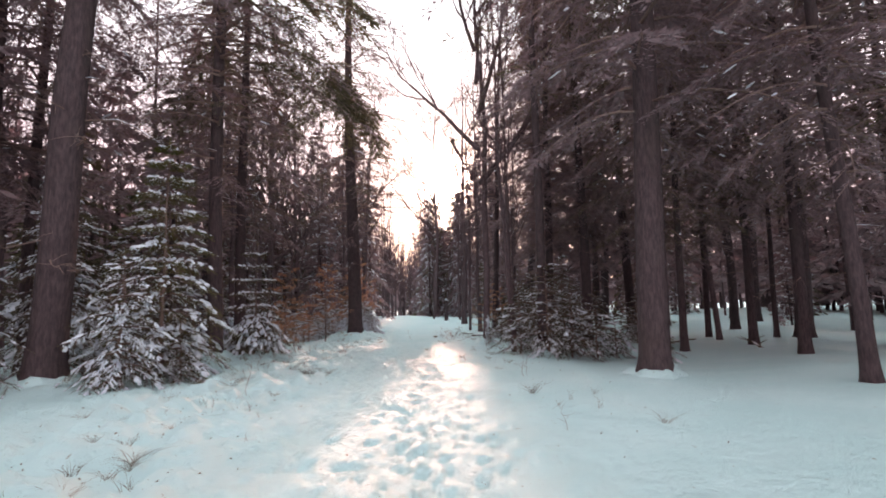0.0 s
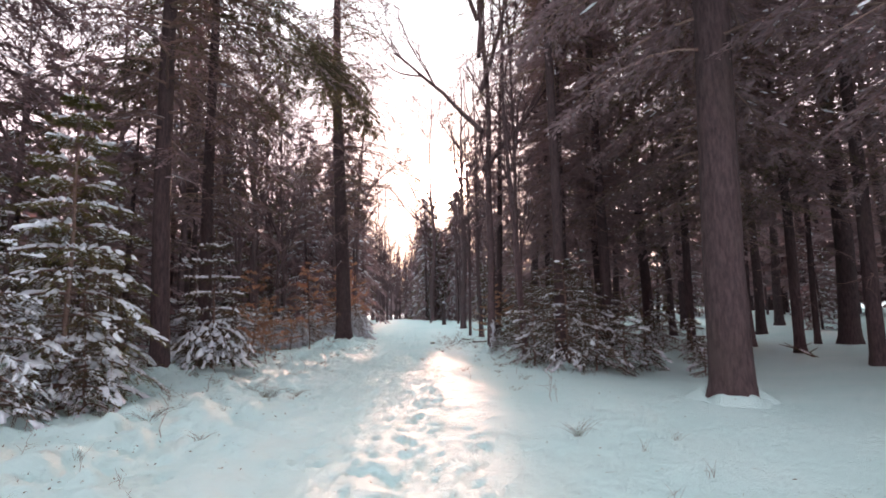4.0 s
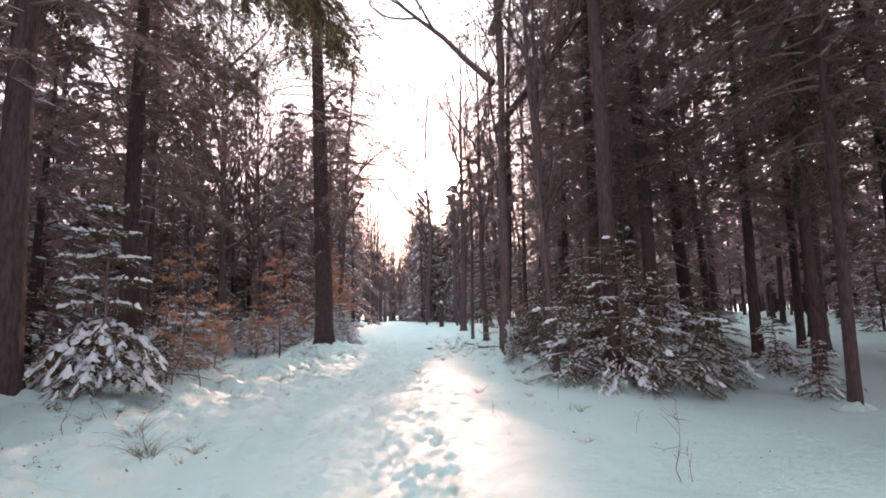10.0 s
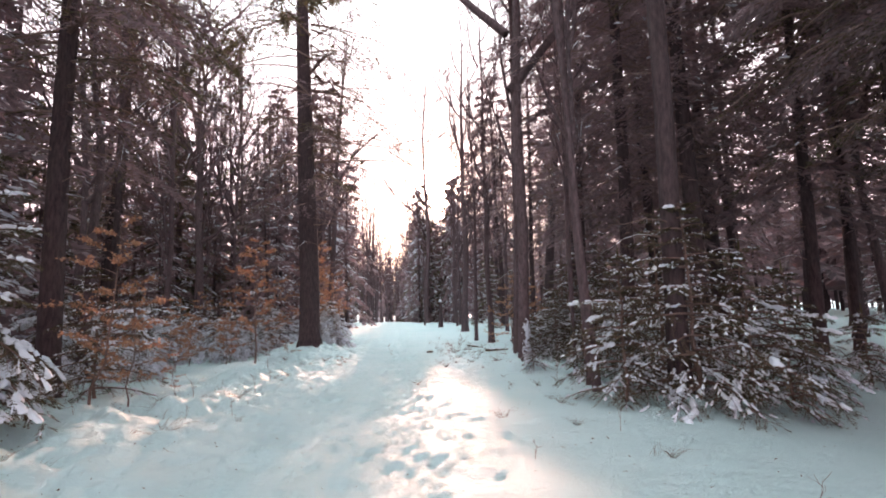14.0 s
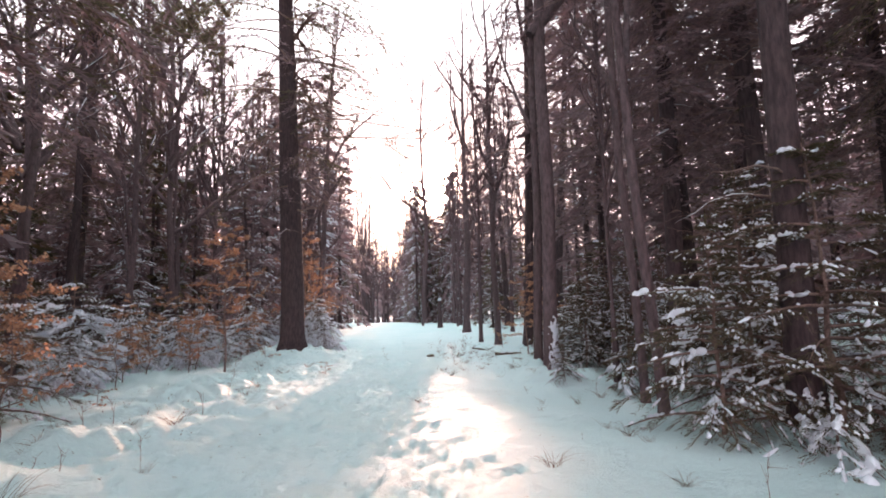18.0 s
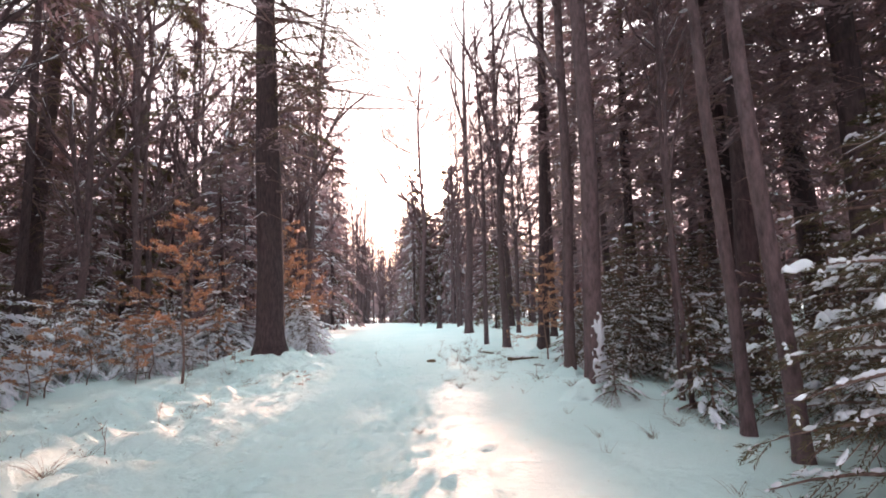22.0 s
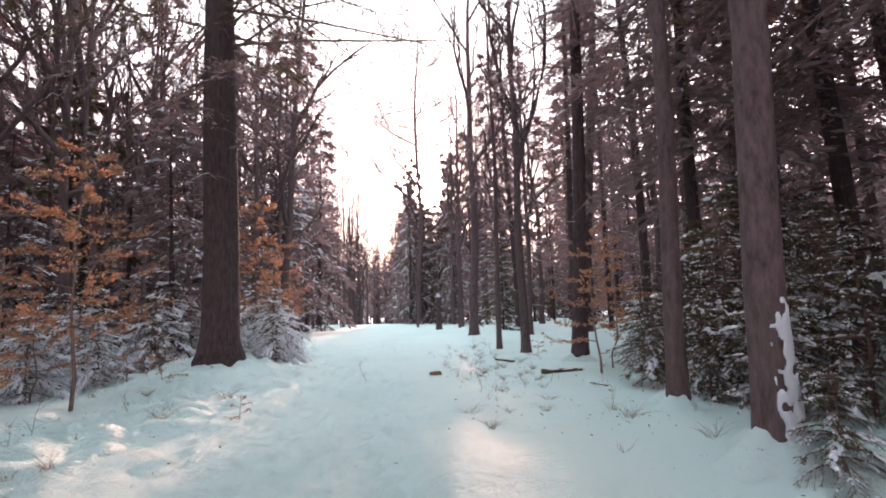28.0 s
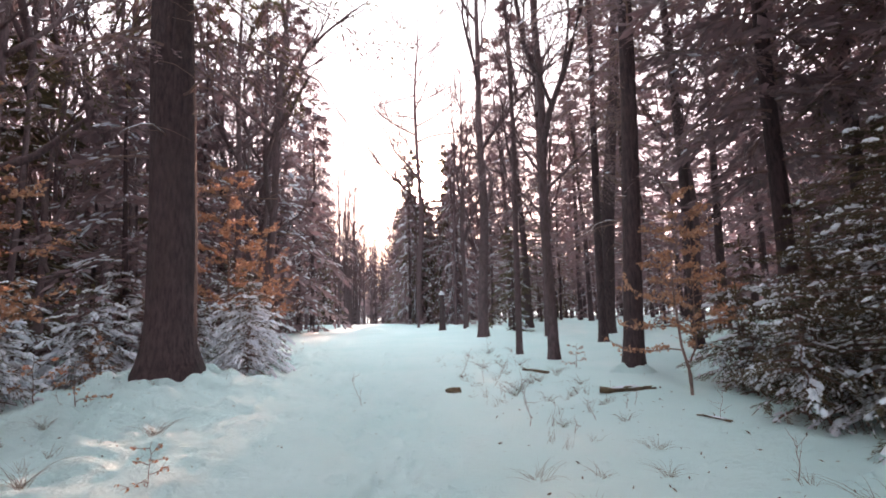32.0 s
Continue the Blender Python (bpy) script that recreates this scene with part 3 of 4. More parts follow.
def tree(kind, x, y, diam, height, lean=(0, 0), level=0, seed=0, label=""):
    r = random.Random(seed * 7919 + int(x * 100) * 31 + int(y * 100))
    if kind == "conifer":
        tr = r.choice(TRUNKS["conifer"] if level < 2 else TRUNKS["far"])
        crown = r.choice((FULL, MID, LIGHT)[level])
        base = 24 if level == 0 else 22
        parts = [("trunk", tr, (diam, diam, height))] + [(n, m, (height / base,) * 3) for n, m in crown]
        lab = label or "tall dark conifer with a bare lower trunk rising from snow"
    else:
        tr = r.choice(TRUNKS["bare"] if level < 2 else TRUNKS["farbare"])
        crown = r.choice((BARE, BARE_MID, BARE_LIGHT)[level])
        if level == 0 and diam < .2:
            crown = r.choice(SLENDER)
        if diam > .54:
            crown = [(n, m) for n, m in SPREADING]
        parts = [("trunk", tr, (diam, diam, height))] + [(n, m, (height / (27 if diam > .54 else 17),) * 3) for n, m in crown]
        lab = label or "leafless grey-barked broadleaved tree in snow"
    root = standing("conifer_tree" if kind == "conifer" else "bare_tree", lab, "tree", x, y, parts, r.uniform(0, 6.28), 1.0, lean, "forest trees", .05)
    if kind == "conifer" and level < 2:
        for k in range((16 if diam > .3 else 7) if level == 0 else 5):
            b = new("dead_branch", r.choice(DEAD))
            b.parent = root
            b.matrix_local = pose(0, 0, r.uniform(1.6, 8), 0, r.uniform(-8, 8), r.uniform(0, 360)) @ Matrix.Scale(min(1, .35 + diam), 4)
    return root


# ---- the gap through which the low sun shines along the path ----
EYES = np.array([(.66, .5, 1.2), (.46, 4.1, 1.06), (.25, 7.2, .89), (.04, 9.9, .73), (-.15, 12.5, .58), (-.32, 15.1, .44), (-.53, 17.3, .35), (-.71, 18.5, .32)])


def toward_sun(points):
    """The least angle, in degrees, between the sun and each point, as one walks the path."""
    d = points[None] - EYES[:, None]
    d /= np.linalg.norm(d, axis=2)[..., None]
    return np.degrees(np.arccos(np.clip(d @ np.array(sun_dir), -1, 1))).min(0)


def headroom(x, y):
    """How tall a tree may stand here below the sun's rays, or 99 beside their way."""
    if y < 22 or not -2.0 < x - (.06 - .0087 * y) < 1.3:
        return 99
    return max(2.5, .257 * (y - 18.5) + .32 - float(land(x, y)) - 1.0)


def open_to_sun(t, width=1.1, share=.14):
    """Takes off the limbs that would hide the sun."""
    bpy.context.view_layer.update()
    for c in list(t.children):
        if c.type == "MESH" and c.name.split(".")[0] in ("limb", "dead_branch", "bough"):
            v = np.empty(len(c.data.vertices) * 3, np.float32)
            c.data.vertices.foreach_get("co", v)
            m = np.array(t.matrix_world @ c.matrix_local)
            w = v.reshape(-1, 3) @ m[:3, :3].T + m[:3, 3]
            if (toward_sun(w[::5]) < width).mean() > share:
                bpy.data.objects.remove(c)


# ---- trees that line the path ----
NEAR_TREES = [
    ("conifer", 4.5, 9.76, .57, 25, (.01, 0)), ("conifer", -6.4, 8.5, .56, 24, (.065, 0)), ("conifer", -5.75, 13.0, .38, 25, (-.005, 0)),
    ("conifer", -7.2, 17.6, .40, 24, (-.01, 0)), ("conifer", 3.42, 15.5, .30, 23, (.02, 0)), ("bare", 1.94, 19.48, .26, 22, (-.01, 0)),
    ("bare", 1.98, 20.87, .19, 19, (.02, 0)), ("conifer", 2.86, 26.75, .34, 22, (.06, 0)), ("bare", 2.84, 17.75, .13, 17, (-.01, 0)), ("bare", 2.24, 29.7, .26, 17, (-.01, 0)),
    ("bare", 1.66, 31.0, .18, 15, (.01, 0)), ("bare", 1.42, 37.1, .40, 20, (.015, 0)), ("conifer", -4.72, 25.91, .74, 26, (0, 0)),
    ("bare", -5.77, 33.1, .28, 18, (.05, 0)), ("conifer", 6.5, 37.4, .6, 24, (.07, 0)), ("bare", 3.94, 37.0, .22, 15, (0, 0)),
    ("conifer", 12.6, 23.0, .28, 22, (0, 0)), ("conifer", 6.63, 14.03, .19, 17, (.03, 0)), ("conifer", 7.4, 8.4, .25, 18, (-.03, 0)),
    ("conifer", 15.5, 20.9, .65, 26, (.03, 0)), ("bare", 12.2, 21.4, .24, 17, (-.06, 0)), ("conifer", 21, 32.6, .5, 24, (0, 0)),
    ("conifer", 16.2, 27.0, .44, 23, (0, 0)), ("conifer", 14.6, 21.3, .22, 18, (0, 0)), ("conifer", 6.0, 19.6, .40, 23, (.01, 0)),
    ("conifer", 9.9, 25.3, .5, 24, (0, 0)), ("conifer", -15.7, 31.1, .68, 26, (0, 0)), ("conifer", -9.9, 10.8, .32, 22, (0, 0)), ("conifer", -10.6, 12.6, .3, 22, (0, 0)),
    ("bare", 2.68, 16.85, .14, 17, (-.03, 0)), ("bare", 3.0, 19.3, .07, 9, (.02, 0)), ("bare", 2.94, 18.94, .065, 9, (-.01, 0)), ("conifer", 4.58, 20.2, .34, 22, (.04, 0)), ("conifer", 10.9, 14.6, .34, 23, (0, 0)), ("conifer", 8.7, 17.3, .26, 22, (.01, 0)), ("conifer", 11.8, 18.4, .32, 23, (0, 0)), ("conifer", 12.6, 12.4, .4, 24, (0, 0)), ("conifer", 9.3, 20.3, .3, 22, (0, 0)), ("conifer", 7.4, 24.6, .36, 23, (0, 0)), ("conifer", 5.4, 26.2, .3, 21, (.02, 0)), ("conifer", 9.2, 28.6, .34, 22, (0, 0)), ("conifer", 6.4, 30.8, .3, 21, (-.02, 0)), ("conifer", 4.9, 33.6, .28, 20, (.01, 0)), ("conifer", -13.6, 28.2, .3, 24, (.01, 0)), ("conifer", -16.5, 26.2, .3, 24, (0, 0)), ("bare", -1.5, 56.5, .55, 27, (0, 0)), ("bare", 1.2, 52.4, .28, 19, (0, 0)), ("bare", 1.5, 46.6, .24, 18, (.01, 0)), ("bare", 1.15, 43.2, .16, 14, (.02, 0)), ("bare", -1.1, 60.5, .2, 11, (0, 0)), ("bare", -1.4, 48.0, .16, 7.5, (.01, 0)), ("bare", -3.7, 70.0, .2, 12.4, (0, 0)), ("bare", -2.8, 73.0, .2, 13.2, (0, 0)), ("bare", -4.6, 77.0, .2, 14, (0, 0)), ("bare", -2.1, 64.0, .2, 12, (.01, 0)), ("bare", -.5, 67.0, .22, 12.5, (0, 0)),
]
for i, (k, x, y, d, h, ln) in enumerate(NEAR_TREES):
    t = tree(k, x, y, d, h, ln, 0, i)
    if k == "bare" and abs(x) < 6 and y > 19:
        open_to_sun(t, 1.05, .15)
    if k == "conifer" and (d > .4 or (x, y) == (3.42, 15.5)) and y < 19:                 # these are bare up to a good height
        for c in t.children:
            if c.name.split(".")[0] in ("crown", "branchwork", "snow"):
                c.location.z += 2.6 if x < 0 else 3.0
    heavy = {(-4.72, 25.91): (FULL,), (4.5, 9.76): (FULL, DENSE), (7.4, 8.4): (FULL, DENSE), (6.63, 14.03): (DENSE, FULL), (6.0, 19.6): (DENSE,), (10.9, 14.6): (DENSE, FULL), (12.6, 12.4): (DENSE, FULL),
             (9.3, 20.3): (MID,), (7.4, 24.6): (MID, MID), (5.4, 26.2): (MID, MID), (9.2, 28.6): (MID, MID), (4.58, 20.2): (DENSE,), (12.6, 23.0): (MID, MID), (8.7, 17.3): (FULL, DENSE), (11.8, 18.4): (FULL, DENSE), (-5.75, 13.0): (FULL,), (-9.9, 10.8): (DENSE, DENSE), (-10.6, 12.6): (DENSE,), (-7.2, 17.6): (DENSE,), (-15.7, 31.1): (MID,)}.get((x, y), ())
    for c, kind in enumerate(heavy):                          # a second and third whorl fills the crown
        for n, m in kind[(i + c) % 3]:
            if m is not None:
                b = new(n, m)
                b.parent = t
                b.matrix_local = pose(0, 0, .4 * c, 0, 0, 77 + 100 * c) @ Matrix.Scale(max(h, 22) / 24, 4)
                tagged(b, kind="stuff")
    if (x, y) in ((6.63, 14.03), (4.5, 9.76), (-13.6, 28.2), (-16.5, 26.2)):                # clean stems
        for c in [c for c in t.children if c.name.startswith("dead_branch")]:
            bpy.data.objects.remove(c)
    if (x, y) == (-4.72, 25.91):
        for n, (z, az) in enumerate(((6.5, 0), (5.2, 25), (7.3, -25), (8.1, 8), (5.4, 150), (9.0, -10), (9.8, 30), (4.4, -50), (7.8, 190))):
            b = new("dead_branch", LONG_DEAD[n % 4])
            b.parent = t
            b.matrix_local = Matrix.Rotation(-t.matrix_world.to_euler().z, 4, "Z") @ pose(0, 0, z, 0, 0, az)
    for n, (z, az) in enumerate({(-4.72, 25.91): ((7.6, -35), (8.6, 20), (9.4, -15), (10.1, 45), (10.8, 5), (11.6, -40), (12.3, 25), (13.1, -5), (14.0, 40), (15.0, -25), (9.0, 160), (10.4, 200), (11.9, 175), (13.4, 220)),
                                 (-7.2, 17.6): ((6.0, -20), (6.8, 25), (7.5, -45), (8.2, 5), (8.9, 40), (9.6, -25), (10.4, 15), (11.2, -55), (12.0, 35), (7.2, 170), (9.0, 200)),
                                 (-5.75, 13.0): ((6.4, -60), (7.1, -10), (7.9, -35), (8.8, 20), (9.7, -70), (10.5, 0), (11.4, -30), (7.6, 150), (9.3, 190))}.get((x, y), ())):
        b = new("bough", LONG_BOUGH[n % 4])
        b.parent = t
        b.matrix_local = Matrix.Rotation(-t.matrix_world.to_euler().z, 4, "Z") @ pose(0, 0, z, 0, 0, az)

    for n, (z, az) in enumerate({(-15.7, 31.1): ((14.6, 25), (16.0, 5), (17.4, 40), (16.8, -20), (18.6, 15), (15.4, -60)),
                                 (-5.75, 13.0): ((8.4, 25), (9.6, -35), (10.6, 60), (9.2, 130)),
                                 (-7.2, 17.6): ((11.2, 10), (12.6, 45)),
                                 (-4.72, 25.91): ((12.8, 165),)}.get((x, y), ())):
        b = new("bough", PINE_BOUGH[n % 3])
        b.parent = t
        b.matrix_local = Matrix.Rotation(-t.matrix_world.to_euler().z, 4, "Z") @ pose(0, 0, z, 0, 0, az)
    if (x, y) == (-4.72, 25.91):
        open_to_sun(t, 1.3, .03)
        for z, az in ((6.75, -6), (7.6, 14)):
            b = new("dead_branch", LEVEL)
            b.parent = t
            b.matrix_local = Matrix.Rotation(-t.matrix_world.to_euler().z, 4, "Z") @ pose(0, 0, z, 0, 0, az)

# ---- the forest behind them ----
r = random.Random(5)
taken = [(t[1], t[2]) for t in NEAR_TREES]


def free(x, y, gap):
    for a, b in taken:
        if abs(a - x) < gap and abs(b - y) < gap and (a - x) ** 2 + (b - y) ** 2 < gap * gap:
            return False
    taken.append((x, y))
    return True


for k in range(5000):
    y = r.uniform(3, 86)
    x = r.uniform(-31, 31)
    d = x - float(path_x(y))
    edge = 5.0 if y < 30 else (3.9 if d > 0 else 3.2)
    if d < 0 and y > 32:
        edge = 4.8 if y < 58 else 3.0
    elif y > 55:
        edge = 2.4
    if abs(d) < edge or (abs(d) < 8.0 and 3 < y < 27 and d < 0) or (0 < d < 9.5 and 3 < y < 24) or (0 < d < 6 and y < 38) or y < 4 and abs(d) < 8:
        continue
    far = abs(d) > 17 or y > 62
    low = not -5.5 < x < 3.2 and r.random() < (.48 if d < 0 and y > 18 else .3) and not (d < 0 and abs(d) < 9 and y > 38)
    if not free(x, y, 2.1 if -14 < d < 0 and y > 32 else (3.2 if far else 2.7) if d < 0 else (3.3 if far else 2.95)):
        continue
    lane = -5.5 < x < 3.2 and y > 38          # the sun looks down this strip
    cap = 13 + 1.2 * (abs(d) - 3) if y > 56 and d < 0 else 99
    cap = min(cap, headroom(x, y))
    if -7 < x < 1.7 and y > 34 and k % 4:                # low enough to let the sun on to the path
        cap = min(cap, max(5, .25 * (y - 8)))
    if d > 0:
        bare = lane or r.random() < (.65 if y > 33 and d < 12 else .2)
    else:
        bare = lane or r.random() < ((.9 if y > 50 else .72) if abs(d) < 16 else .45)
    if low or (lane and r.random() < .15):
        h = min(cap, r.uniform(4, 13 if d < 0 else 10)) if not lane else min(cap, r.uniform(3, 5.5))
        standing("spruce_tree", "dense dark spruce branched down to the snow", "tree", x, y,
                 [("trunk", r.choice(TRUNKS["far"]), (.022 * h, .022 * h, h))] + [(n, m, (h / 9,) * 3) for n, m in r.choice(THICKET)], r.uniform(0, 6.28), 1.0, (r.gauss(0, .02), r.gauss(0, .02)), "forest trees", .05)
        continue
    t = tree("bare" if bare else "conifer", x, y, r.uniform(.16, .34) if bare else r.uniform(.22, .45), min(cap, r.uniform(12, 18) if bare else r.uniform(16, 25)), (r.gauss(0, .025), r.gauss(0, .025)), 2 if far else 1, k)
    if not bare and not far and -18 < d < 12 and y > 12:
        b = new("branchwork", WHORLS[k % 4])
        b.parent = t
        b.matrix_local = pose(0, 0, 0, 0, 0, k * 47)
        tagged(b, kind="stuff")

# a fuller belt of snow-dusted spruces and bare trees behind the rough verge
for k in range(330):
    y = r.uniform(27, 72)
    x = float(path_x(y)) - r.uniform(5.5, 24)
    if x > -9 and y < 38 or x < -31 or not free(x, y, 1.75):
        continue
    if k % 3 < 2:
        h = r.uniform(4, 9) if k % 3 == 0 or y < 40 else r.uniform(9, 14)
        standing("spruce_tree", "dense dark spruce branched down to the snow", "tree", x, y,
                 [("trunk", r.choice(TRUNKS["far"]), (.018 * h, .018 * h, h))] + [(n, m, (h / 9 * .8, h / 9 * .8, h / 9)) for n, m in r.choice(THICKET)], r.uniform(0, 6.28), 1.0, (r.gauss(0, .02), r.gauss(0, .02)), "forest trees", .05)
    else:
        tree("bare", x, y, r.uniform(.14, .24), r.uniform(12, 17), (r.gauss(0, .03), r.gauss(0, .02)), 1, 5000 + k)

for x, y, h, w in ((-8.3, 41.2, 17, .75), (-9.8, 37.6, 13, .7), (-7.6, 46.5, 14, .7), (-10.6, 47, 17, .7)):
    free(x, y, .1)
    standing("spruce_tree", "dense spruce with snow-dusted boughs beside the far path", "tree", x, y,
             [("trunk", TRUNKS["far"][0], (.02 * h, .02 * h, h))] + [(n, m, (h / 9 * w, h / 9 * w, h / 9)) for n, m in r.choice(THICKET)], r.uniform(0, 6.28), 1.0, (0, 0), "forest trees", .05)

# tall bare tops above the belt
bare_rng = random.Random(77)
for k in range(34):
    y = bare_rng.uniform(29, 50)
    x = float(path_x(y)) - bare_rng.uniform(7.2, 21)
    if free(x, y, 1.3):
        tree("bare", x, y, bare_rng.uniform(.16, .26), bare_rng.uniform(17, 23), (bare_rng.gauss(0, .03), 0), 1, 6000 + k)

# bare trees that stand before the sun
for k in range(400):
    y = r.uniform(38, 78)
    x = r.uniform(-3.4, 4.2)
    if x - float(path_x(y)) < 2.6 or not free(x, y, 2.5):
        continue
    if headroom(x, y) < 99 and k % 3:
        continue
    tree("bare", x, y, r.uniform(.12, .26), min(headroom(x, y), r.uniform(13, 21)), (r.gauss(0, .03), r.gauss(0, .02)), 1, 7000 + k)

for k, (x, y, h) in enumerate(((-3.0, 64.5, 23), (-3.9, 75.0, 25), (-4.9, 85.0, 26), (-8.2, 62.0, 20), (-9.0, 70.0, 22), (-7.6, 54.5, 17))):
    free(x, y, .1)
    standing("bare_tree", "slender leafless tree beside the far path", "tree", x, y,
             [("trunk", TRUNKS["farbare"][k % len(TRUNKS["farbare"])], (.2, .2, h))] + [(n, m, (h / 17,) * 3) for n, m in WISPY], k * 1.1, 1.0, (.02 - .013 * (k % 4), 0), "forest trees", .05)

# bare trees that close the view where the path bends away
for k in range(160):
    y = r.uniform(92, 150)
    x = float(path_x(y)) + r.uniform(-6, 6)
    if free(x, y, 2.3):
        tree("bare", x, y, r.uniform(.16, .3), r.uniform(13, 21), (r.gauss(0, .03), 0), 2, 9000 + k)

# dark spruces where the path narrows
for x, y, h in ((-.9, 60, 11.2), (.4, 57, 10.4), (-1.9, 66.5, 12.8), (1.2, 63, 11.8), (-.2, 64.5, 12.2), (2.3, 60, 11), (-2.5, 70, 13.5), (-1.2, 71, 13.6), (-3.3, 74, 14.5), (-2.2, 76, 14.8), (-4.0, 81, 15.8), (-4.9, 88, 17), (-12.4, 92, 12), (-6.0, 101, 13), (-14.4, 108, 15), (-8.6, 116, 9), (-10.3, 119, 10), (-9.4, 126, 11), (-11.6, 128, 11), (-7.6, 123, 11)):
    standing("spruce_tree", "dense dark spruce branched down to the snow", "tree", x, y,
             [("trunk", TRUNKS["far"][0], (.022 * h, .022 * h, h))] + [(n, m, (h / 9 * .75, h / 9 * .75, h / 9)) for n, m in r.choice(THICKET)], r.uniform(0, 6.28), 1.0, (0, 0), "forest trees", .05)

# Slim spruces added to shade the path beside its sunlit strip.
for x, y, h in ((-2.3, 57.5, 14.6), (-1.75, 60.2, 16), (-1.25, 58.4, 14.4), (-2.4, 63.4, 16), (1.0, 57, 15.2), (1.3, 60.5, 16.2), (1.6, 64, 17.2), (1.35, 53.5, 14.2), (1.7, 56.2, 15)):
    standing("spruce_tree", "tall slim dark spruce beside the far path", "tree", x, y,
             [("trunk", TRUNKS["far"][1], (.016 * h, .016 * h, h))] + [(n, m, (h / 9 * .42, h / 9 * .42, h / 9)) for n, m in r.choice(THICKET)], r.uniform(0, 6.28), 1.0, (0, 0), "forest trees", .05)

# ---- far woods ----
g, gw = Geo(), Geo()
rr = np.random.default_rng(9)
for k in range(3200):
    a, dist = rr.uniform(0, 6.283), rr.uniform(30, 170)
    x, y = dist * math.sin(a), 20 + dist * math.cos(a)
    if abs(x - float(path_x(y))) < 3.2 + .02 * dist or (abs(x) < 32 and -9 < y < 87) or abs(x - float(path_x(y))) < 9 and y < 0:
        if y < 115 or abs(x) > 40:
            continue
    if y < -5 and dist < 110:                # unseen made-up clearing behind the start lets skylight on to the trees
        continue
    z, h = float(land(x, y)), rr.uniform(15, 25)
    gw.tube([[x, y, z - .3], [x, y, z + h * .5], [x, y, z + h]], [.2, .15, .03], 4)
    n = 34
    zz = z + h * rr.uniform(.12, 1, n)
    ln = 3.0 * (1 - (zz - z) / h) ** .8 + .5
    az = rr.uniform(0, 6.283, n)
    o = np.stack([np.cos(az), np.sin(az), np.full(n, -.35)], 1)
    b = np.stack([np.full(n, x), np.full(n, y), zz], 1)
    g.kites(b, b + o * ln[:, None], unit(np.stack([-np.sin(az), np.cos(az), rr.normal(0, .6, n)], 1)), ln * .3)
tagged(new("far_woods", g.mesh("far_woods", HAZED_NEEDLE)), "distant dark conifer woods closing the view", "woods", kind="stuff")
tagged(new("far_trunks", gw.mesh("far_trunks", BARK)), "trunks of the distant conifer woods", "woods", kind="stuff")

